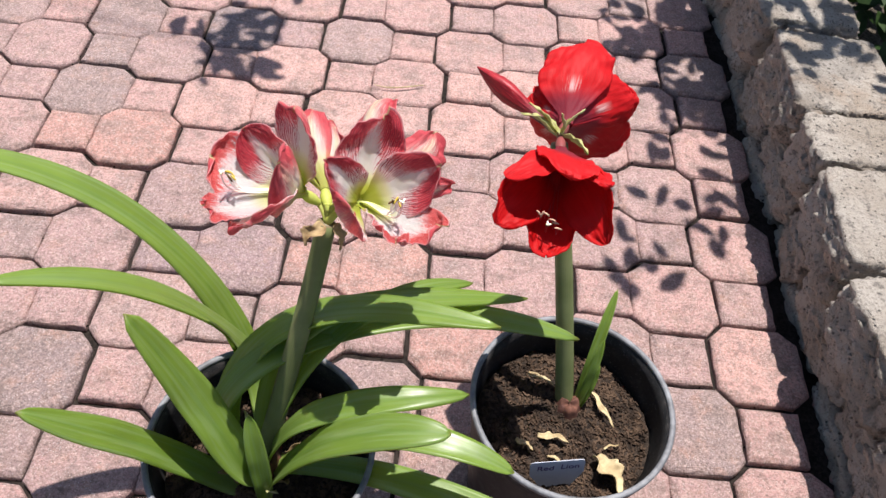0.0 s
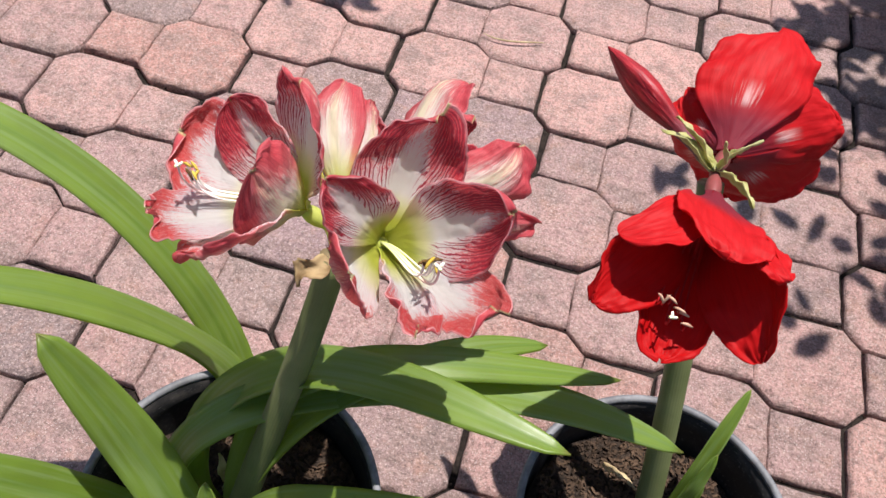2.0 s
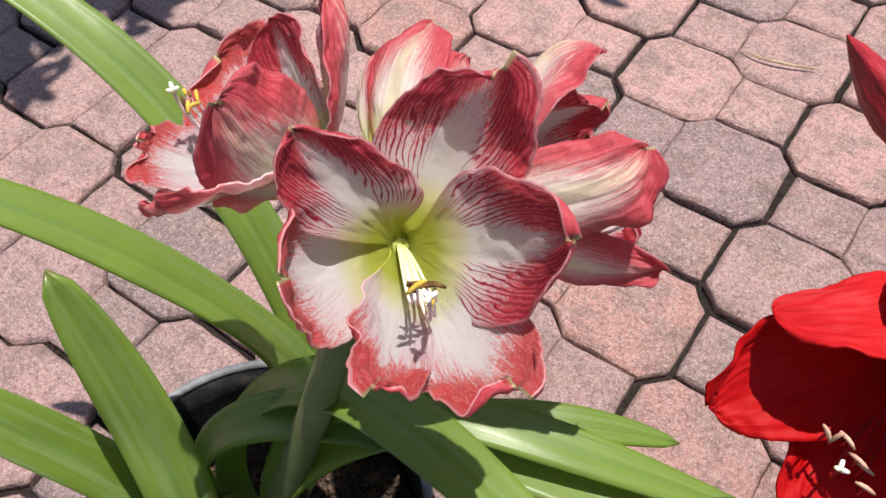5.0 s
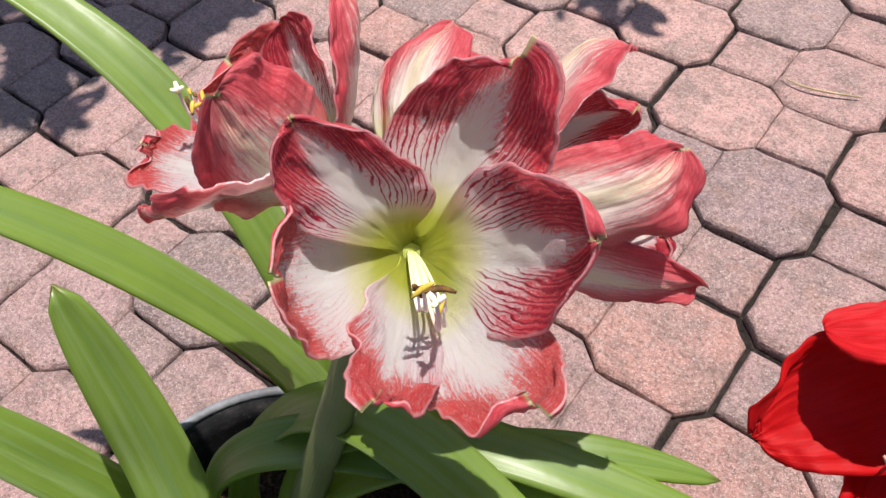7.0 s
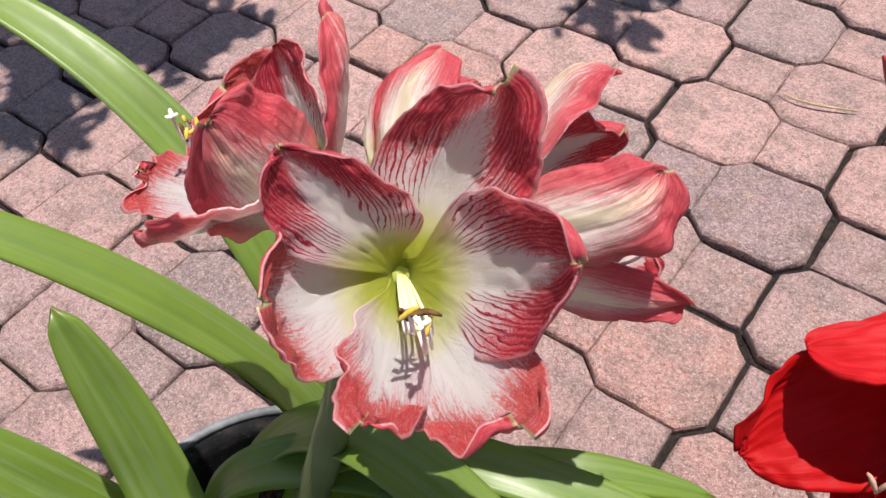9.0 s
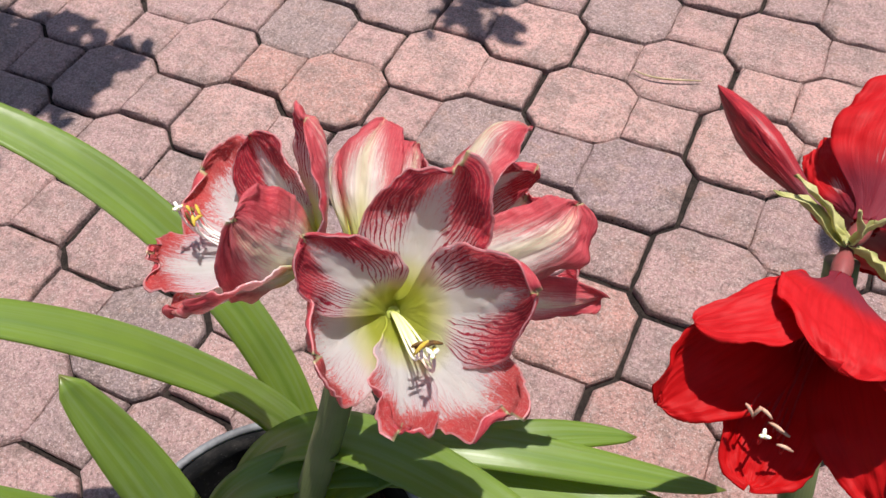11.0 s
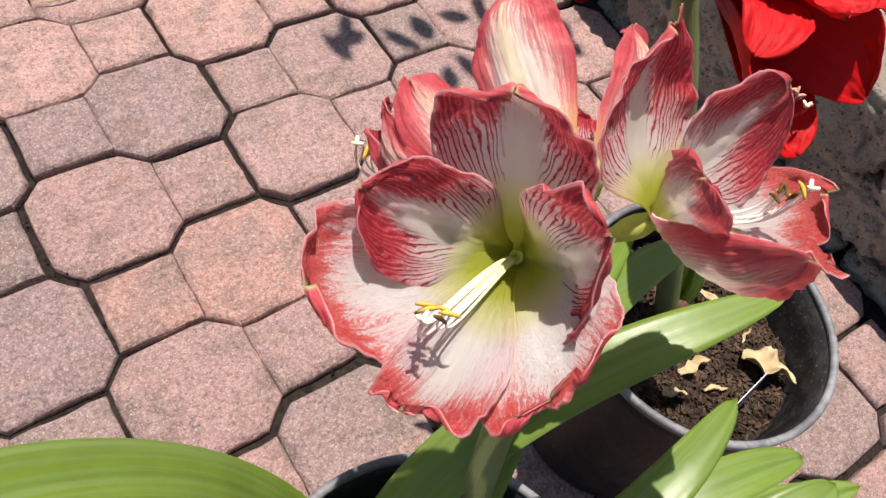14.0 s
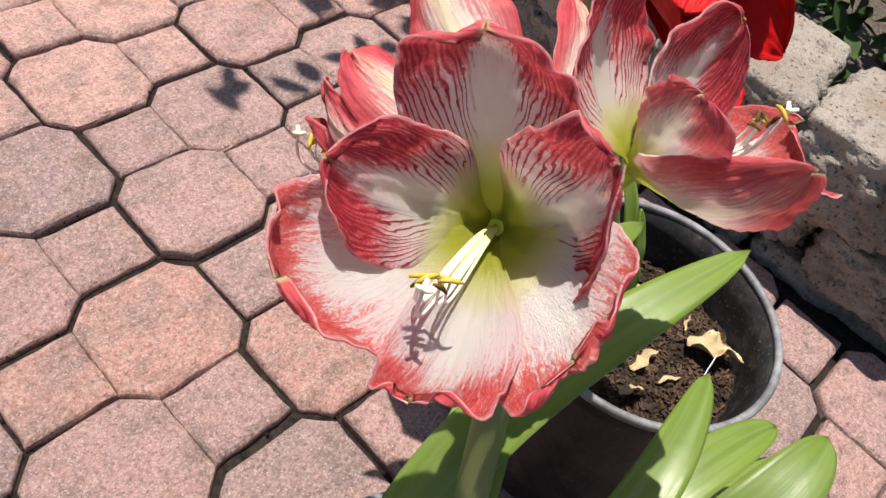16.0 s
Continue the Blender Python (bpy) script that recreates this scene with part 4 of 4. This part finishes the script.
    # Each petal: its tip, the widest places of its margins, its kind (capital: one of the inner three) and its shape.
    front = [
        ((0.010, -0.604, 0.661), (-0.031, -0.623, 0.631), (0.031, -0.617, 0.627), "v", dict(depth=0.006, crease=0.007, point=0.20, ruffle=0.006)),
        ((-0.034, -0.664, 0.662), (-0.026, -0.682, 0.638), (-0.006, -0.638, 0.633), "V", dict(depth=0.008, point=0.10, ruffle=0.005)),
        ((-0.005, -0.703, 0.644), (0.006, -0.702, 0.606), (-0.028, -0.664, 0.632), "p", dict(depth=0.008, point=0.30, ruffle=0.004)),
        ((0.032, -0.710, 0.618), (0.010, -0.692, 0.622), (0.040, -0.690, 0.604), "P", dict(depth=0.005, point=0.10, ruffle=0.007)),
        ((0.068, -0.680, 0.611), (0.055, -0.652, 0.604), (0.037, -0.694, 0.599), "p", dict(depth=0.005, point=0.10, ruffle=0.006)),
        ((0.064, -0.637, 0.641), (0.022, -0.626, 0.641), (0.049, -0.660, 0.599), "V", dict(depth=0.010, point=0.22, ruffle=0.003)),
    ]
    flower(plant, (-0.020, -0.640, 0.578), (0.59, -0.36, 0.72), front, kinds, M_TUBE, 3, (0.034, -0.680, 0.635), (M_FILAMENT, M_PINK, M_POLLEN, M_ANTHER, 0.010, 0.0016), "open red and white striped trumpet flower")
    west = [
        ((-0.072, -0.601, 0.656), (-0.094, -0.588, 0.634), (-0.050, -0.636, 0.634), "v", dict(depth=0.010, point=0.12, ruffle=0.005)),
        ((-0.124, -0.589, 0.617), (-0.083, -0.604, 0.622), (-0.120, -0.615, 0.582), "V", dict(depth=0.007, point=0.05, ruffle=0.003)),
        ((-0.151, -0.606, 0.590), (-0.127, -0.588, 0.608), (-0.135, -0.648, 0.581), "p", dict(depth=0.013, point=0.15, ruffle=0.005)),
        ((-0.146, -0.664, 0.586), (-0.139, -0.644, 0.584), (-0.116, -0.680, 0.591), "P", dict(depth=0.006, point=0.10, ruffle=0.007)),
        ((-0.102, -0.692, 0.600), (-0.120, -0.676, 0.580), (-0.069, -0.676, 0.624), "p", dict(depth=0.007, point=0.10, ruffle=0.007)),
        ((-0.074, -0.664, 0.652), (-0.072, -0.628, 0.636), (-0.083, -0.676, 0.596), "V", dict(depth=0.015, point=0.06, ruffle=0.005)),
    ]
    flower(plant, (-0.0455, -0.627, 0.562), (-0.735, -0.09, 0.672), west, kinds, M_TUBE, 11, (-0.132, -0.647, 0.613), (M_FILAMENT, M_PINK, M_ANTHER, M_POLLEN, 0.010, 0.0016), "open red and white striped trumpet flower")
    east = [
        ((0.011, -0.522, 0.609), (-0.020, -0.534, 0.586), (0.017, -0.545, 0.612), "v", dict(depth=0.008, point=0.45, crease=0.004)),
        ((0.056, -0.558, 0.607), (0.028, -0.574, 0.610), (0.064, -0.580, 0.582), "V", dict(depth=0.008, point=0.30)),
        ((0.079, -0.566, 0.546), (0.044, -0.584, 0.574), (0.055, -0.588, 0.542), "v", dict(depth=0.006, point=0.45)),
        ((0.052, -0.545, 0.536), (0.058, -0.575, 0.541), (0.025, -0.535, 0.545), "V", dict(depth=0.006)),
        ((0.016, -0.522, 0.556), (0.038, -0.540, 0.546), (-0.010, -0.535, 0.568), "v", dict(depth=0.006)),
        ((0.020, -0.520, 0.580), (-0.012, -0.540, 0.580), (0.012, -0.535, 0.560), "V", dict(depth=0.004)),
    ]
    flower(plant, UMBEL, (0.70, 0.68, 0.20), east, kinds, M_TUBE, 23, (0.061, -0.573, 0.588), (M_FILAMENT, M_PINK, M_POLLEN, M_POLLEN, 0.012, 0.0012), "half-open striped flower seen from behind")
    north = [
        ((-0.066, -0.541, 0.601), (-0.082, -0.566, 0.592), (-0.049, -0.556, 0.596), "v", dict(depth=0.008, point=0.30, ruffle=0.002)),
        ((-0.048, -0.540, 0.592), (-0.055, -0.560, 0.598), (-0.036, -0.562, 0.576), "V", dict(depth=0.007, ruffle=0.002)),
        ((-0.050, -0.538, 0.572), (-0.034, -0.560, 0.582), (-0.048, -0.562, 0.562), "v", dict(depth=0.007, ruffle=0.002)),
        ((-0.062, -0.536, 0.564), (-0.044, -0.562, 0.562), (-0.074, -0.566, 0.562), "V", dict(depth=0.007, ruffle=0.002)),
        ((-0.076, -0.538, 0.570), (-0.068, -0.566, 0.560), (-0.086, -0.570, 0.580), "v", dict(depth=0.007, ruffle=0.002)),
        ((-0.072, -0.533, 0.584), (-0.088, -0.568, 0.576), (-0.082, -0.564, 0.596), "V", dict(depth=0.007, ruffle=0.002)),
    ]
    flower(plant, UMBEL, (-0.29, 0.93, 0.20), north, kinds, M_TUBE, 37, (-0.088, -0.538, 0.566), (M_FILAMENT, M_PINK, M_POLLEN, M_POLLEN, 0.010, 0.002), "narrow fading striped flower seen from behind")
    part("bract", bract_mesh(UMBEL + Vector((-0.004, -0.008, -0.010)), UMBEL + Vector((-0.020, -0.024, -0.026)), 0.015, 0.006, 1), M_PAPER, plant, "dry papery brown bract")
    part("bract", bract_mesh(UMBEL + Vector((0.006, -0.006, -0.010)), UMBEL + Vector((0.012, -0.018, -0.035)), 0.010, 0.004, 2), M_PAPER, plant, "dry papery brown bract")


RED = Vector((0.194, -0.492, 0.562))


def build_red_plant():
    plant = thing("amaryllis_plant", "amaryllis with two deep red flowers and a bud", "plant", "potted amaryllis")
    part("stem", stem_mesh([(0.270, -0.632, 0.19), (0.250, -0.592, 0.31), (0.222, -0.545, 0.44), tuple(RED - Vector((-0.001, 0.002, 0.010)))], 0.0125, 0.0095, 0.85), M_STEM, plant, "tall waxy green flower stem")
    part("bulb", bulb_mesh(0.270, -0.632, 0.205, 0.020, 0.026), M_BULB, plant, "brown papery bulb neck")
    for k, (c, w) in enumerate((
        ([(0.282, -0.622, 0.20), (0.285, -0.610, 0.26), (0.291, -0.586, 0.32), (0.307, -0.539, 0.360)], 0.014),
        ([(0.280, -0.630, 0.20), (0.286, -0.622, 0.24), (0.290, -0.610, 0.29), (0.296, -0.590, 0.320)], 0.012),
        ([(0.284, -0.628, 0.20), (0.290, -0.625, 0.23), (0.294, -0.618, 0.26), (0.298, -0.605, 0.285)], 0.010),
    )):
        part("leaf", leaf_mesh(c, w, 0, 0.9, k + 20), M_LEAF, plant)
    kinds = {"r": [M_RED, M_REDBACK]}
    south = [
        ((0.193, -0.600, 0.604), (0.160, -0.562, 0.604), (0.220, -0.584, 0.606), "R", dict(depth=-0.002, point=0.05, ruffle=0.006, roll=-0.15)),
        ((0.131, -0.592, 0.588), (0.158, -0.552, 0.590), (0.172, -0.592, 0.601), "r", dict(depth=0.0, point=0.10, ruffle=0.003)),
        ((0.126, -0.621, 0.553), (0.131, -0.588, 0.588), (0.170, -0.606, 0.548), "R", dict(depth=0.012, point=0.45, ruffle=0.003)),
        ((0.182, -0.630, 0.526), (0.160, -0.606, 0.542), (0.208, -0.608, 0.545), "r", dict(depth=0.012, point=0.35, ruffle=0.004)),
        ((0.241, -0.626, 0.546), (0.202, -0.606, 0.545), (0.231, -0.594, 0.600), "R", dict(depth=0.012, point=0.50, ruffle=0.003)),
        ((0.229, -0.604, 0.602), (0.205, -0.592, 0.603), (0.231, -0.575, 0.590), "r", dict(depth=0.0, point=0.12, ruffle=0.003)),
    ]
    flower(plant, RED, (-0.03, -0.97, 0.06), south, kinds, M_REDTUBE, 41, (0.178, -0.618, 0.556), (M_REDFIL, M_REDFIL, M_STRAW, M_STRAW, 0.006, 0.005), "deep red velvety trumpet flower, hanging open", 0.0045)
    north = [
        ((0.224, -0.362, 0.588), (0.172, -0.404, 0.578), (0.254, -0.398, 0.584), "r", dict(depth=0.010, point=0.10, ruffle=0.006, crease=0.005)),
        ((0.289, -0.404, 0.556), (0.246, -0.400, 0.582), (0.282, -0.420, 0.530), "R", dict(depth=0.010, point=0.35, ruffle=0.003)),
        ((0.276, -0.424, 0.484), (0.282, -0.414, 0.528), (0.222, -0.434, 0.484), "r", dict(depth=0.012, point=0.12, ruffle=0.003)),
        ((0.228, -0.404, 0.440), (0.262, -0.410, 0.470), (0.190, -0.392, 0.482), "R", dict(depth=0.010, point=0.12, ruffle=0.004)),
        ((0.186, -0.380, 0.494), (0.208, -0.400, 0.470), (0.172, -0.412, 0.530), "r", dict(depth=0.010, point=0.12, ruffle=0.003)),
        ((0.168, -0.408, 0.556), (0.164, -0.436, 0.546), (0.194, -0.424, 0.566), "R", dict(depth=0.006, point=0.10, ruffle=0.003)),
    ]
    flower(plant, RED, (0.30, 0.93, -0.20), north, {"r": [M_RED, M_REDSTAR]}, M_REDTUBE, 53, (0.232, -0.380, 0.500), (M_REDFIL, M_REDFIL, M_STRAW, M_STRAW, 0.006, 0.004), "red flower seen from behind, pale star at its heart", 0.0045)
    part("bud", bud_mesh(RED, (0.098, -0.417, 0.584)), M_REDBUD, plant, "closed dark red bud with a pointed tip")
    for k, (q, w) in enumerate((((-0.040, 0.012, 0.030), 0.009), ((-0.048, 0.004, 0.022), 0.010), ((0.020, 0.004, 0.036), 0.006), ((-0.006, -0.004, 0.034), 0.005), ((0.030, -0.022, -0.004), 0.016))):
        part("bract", bract_mesh(RED, RED + Vector(q), w, 0.003, k), M_LIMEBRACT, plant, "pale yellow-green bract")


# ---- overhanging tree, above and behind the camera's view ----
def build_tree():
    tree = thing("garden_tree", "leafy garden tree that shades part of the paving", "tree")
    rnd = random.Random(19)
    bm = bmesh.new()
    tube(bm, [Vector((1.9, 1.2, -0.06)), Vector((1.85, 1.15, 0.8)), Vector((1.7, 1.05, 1.7)), Vector((1.45, 0.9, 2.4))], [0.11, 0.09, 0.07, 0.045], 14)
    part("trunk", bm, M_BARK, tree)
    H = 1.45
    off = Vector((SUN_UP.x, SUN_UP.y, 0)) / SUN_UP.z * H
    spots = [(-0.40, 0.37, 0.11, 44), (-0.33, 0.27, 0.05, 5), (0.285, 0.025, 0.025, 3), (0.50, -0.09, 0.10, 12), (0.45, -0.22, 0.05, 5), (0.63, -0.13, 0.015, 2), (0.66, 0.55, 0.13, 150), (0.66, 0.31, 0.08, 60), (0.70, 0.85, 0.18, 120), (0.55, 0.50, 0.06, 8), (0.86, 0.60, 0.10, 26), (1.25, 0.1, 0.22, 170), (1.25, 0.7, 0.25, 170), (0.62, 0.18, 0.10, 10), (0.68, 0.0, 0.06, 4), (-0.94, -0.09, 0.03, 16), (-0.99, -0.15, 0.07, 90), (-0.95, -0.42, 0.04, 9), (-1.10, -0.08, 0.06, 40), (-1.10, -0.21, 0.09, 170), (-1.13, -0.32, 0.08, 120), (-1.06, -0.44, 0.06, 60), (-1.24, -0.19, 0.09, 150), (-1.42, -0.25, 0.20, 260), (-0.42, 0.28, 0.05, 14), (0.79, 0.14, 0.09, 26), (0.80, 0.34, 0.12, 34)]
    leaves = bmesh.new()
    for x, y, spread, n in spots:
        hub = Vector((x, y, H)) + off
        limb = bmesh.new()
        root = Vector((1.45, 0.9, 2.4))
        high = hub + SUN_UP * 2.6
        if x < -0.2:
            way = [root, root + Vector((-0.5, 2.6, 1.2)), Vector((-1.2, 4.2, high.z)), Vector((-3.0, 2.6, high.z)), high + Vector((-0.9, 0.2, 0.3)), high]
        else:
            way = [root, root + Vector((-0.1, 0.2, 1.6)), high + Vector((0.3, 0.4, 0.5)), high]
        line = [bezier(way, i / 13) for i in range(14)]
        line += [high.lerp(hub, i / 5) for i in range(1, 6)]
        tube(limb, line, [0.005 - 0.0002 * i for i in range(19)], 6)
        part("limb", limb, M_BARK, tree)
        for _ in range(n):
            p = hub + Vector((rnd.gauss(0, spread * 0.6), rnd.gauss(0, spread * 0.6), rnd.uniform(-0.1, 0.1)))
            L, w = rnd.uniform(0.05, 0.09), rnd.uniform(0.022, 0.036)
            m = pose(p.x, p.y, p.z, rnd.uniform(-40, 40), rnd.uniform(-40, 40), rnd.uniform(0, 360))
            pts = [(-L / 2, 0, 0), (-L / 4, w / 2, 0.003), (L / 8, w / 2, 0.003), (L / 2, 0, -0.004), (L / 8, -w / 2, 0.003), (-L / 4, -w / 2, 0.003)]
            leaves.faces.new([leaves.verts.new(m @ Vector(q)) for q in pts])
    tagged(part("foliage", leaves, M_TREELEAF, tree), kind="stuff")


def build_shrub():
    """A dense dark shrub that fills the bed behind the wall."""
    shrub = thing("shrub", "dense dark green shrub in the bed behind the wall", "shrub")
    rnd = random.Random(77)
    bm = bmesh.new()
    for k in range(9):
        y = -1.0 + k * 0.3
        tube(bm, [Vector((1.35, y, -0.06)), Vector((1.3, y + 0.05, 0.25)), Vector((1.22 + 0.1 * math.sin(k), y + 0.1, 0.5))], [0.02, 0.014, 0.006], 7)
    part("branch", bm, M_BARK, shrub)
    bm = bmesh.new()
    for _ in range(5200):
        p = Vector((rnd.uniform(0.98, 1.75), rnd.uniform(-1.3, 2.0), rnd.uniform(0.12, 0.62)))
        p.z = min(p.z, 0.16 + (p.x - 0.95) * 1.6 + 0.15 * noise.noise(p * 4))
        L, w = rnd.uniform(0.04, 0.08), rnd.uniform(0.02, 0.035)
        m = pose(p.x, p.y, p.z, rnd.uniform(-60, 60), rnd.uniform(-60, 60), rnd.uniform(0, 360))
        pts = [(-L / 2, 0, 0), (-L / 4, w / 2, 0.003), (L / 8, w / 2, 0.003), (L / 2, 0, -0.004), (L / 8, -w / 2, 0.003), (-L / 4, -w / 2, 0.003)]
        bm.faces.new([bm.verts.new(m @ Vector(q)) for q in pts])
    tagged(part("foliage", bm, M_TREELEAF, shrub), kind="stuff")


def build_scraps():
    """Dry leaf scraps on the soil, a straw on the paving and the plant tag."""
    for k, (p, q, w, curl) in enumerate((((0.217, -0.588, 0.220), (0.253, -0.608, 0.224), 0.007, 0.003), ((0.290, -0.604, 0.222), (0.328, -0.658, 0.220), 0.009, 0.006), ((0.228, -0.679, 0.222), (0.268, -0.685, 0.220), 0.011, 0.004), ((0.200, -0.686, 0.220), (0.222, -0.700, 0.220), 0.009, 0.002), ((0.300, -0.700, 0.220), (0.330, -0.748, 0.220), 0.030, 0.004), ((0.313, -0.688, 0.220), (0.335, -0.680, 0.220), 0.003, 0.001), ((0.240, -0.705, 0.220), (0.262, -0.716, 0.220), 0.005, 0.002))):
        tagged(part("dry_leaf", bract_mesh(p, q, w, curl, k + 9), M_DRY), "dry straw-coloured leaf scrap on the potting soil", "dry leaf", "dry leaf scraps")
    bm = bmesh.new()
    tube(bm, [bezier([(-0.076, 0.232, 0.004), (-0.04, 0.215, 0.006), (0.0, 0.235, 0.006), (0.034, 0.248, 0.004)], i / 11) for i in range(12)], [0.0007 + 0.0011 * math.sin(i / 11 * 3.0) for i in range(12)], 7)
    tagged(part("dry_stalk", bm, M_DRY), "thin dry straw-coloured stalk lying on the paving", "dry stalk")
    # The tag leans back in the soil.
    right, down = Vector((0.066, 0.009, 0.006)), Vector((-0.004, -0.012, -0.068))
    corner = Vector((0.212, -0.733, 0.257))
    ex, ey = right.normalized(), -down.normalized()
    ey = (ey - ex * ey.dot(ex)).normalized()
    ez = ex.cross(ey)
    m = Matrix((ex, ey, ez)).transposed().to_4x4()
    m.translation = corner
    W, H, R, T = 0.067, 0.072, 0.005, 0.0009
    bm = bmesh.new()
    out = [(W - R + R * math.cos(a), -R + R * math.sin(a)) for a in (0, 0.52, 1.05, 1.57)] + [(R - R * math.sin(a), -R + R * math.cos(a)) for a in (0, 0.52, 1.05, 1.57)] + [(0, -0.026), (W * 0.36, -H), (W * 0.64, -H), (W, -0.026)]
    top, low = [bm.verts.new((x, y, T)) for x, y in out], [bm.verts.new((x, y, 0)) for x, y in out]
    bm.faces.new(top)
    bm.faces.new(low[::-1])
    for k in range(len(out)):
        bm.faces.new((low[k], low[(k + 1) % len(out)], top[(k + 1) % len(out)], top[k]))
    tag = tagged(part("plant_tag", bm, M_TAG, smooth=False), "white plastic plant tag with handwriting stuck in soil", "plant tag")
    tag.matrix_world = m
    for word, x, y in (("Red", 0.008, -0.0175), ("Lion", 0.037, -0.0165)):
        cu = bpy.data.curves.new("word", "FONT")
        cu.body, cu.size, cu.extrude, cu.shear = word, 0.0135, 0.00015, 0.08
        tmp = new("word", cu)
        me = bpy.data.meshes.new_from_object(tmp)
        bpy.data.objects.remove(tmp)
        me.materials.clear()
        me.materials.append(M_INK)
        ob = tagged(new("handwriting", me), "dark purple handwritten word")
        ob.parent = tag
        ob.matrix_local = Matrix.Translation((x, y, T + 0.0003))


build_scraps()
build_wall()
build_pot(-0.107, -0.742, 0.133, 0.262, (0, 0), "black plastic nursery pot full of leaves on the paving")
build_pot(0.265, -0.652, 0.129, 0.266, (0, 0), "black plastic nursery pot with a single stem on the paving")
build_soil(-0.107, -0.742, 0.118, 0.212, 3, "dark potting soil with bark in the leafy pot")
build_soil(0.265, -0.652, 0.1145, 0.214, 7, "dark potting soil with bark and dry leaves")
build_striped_plant()
build_red_plant()
build_tree()
build_shrub()
build_pavement()
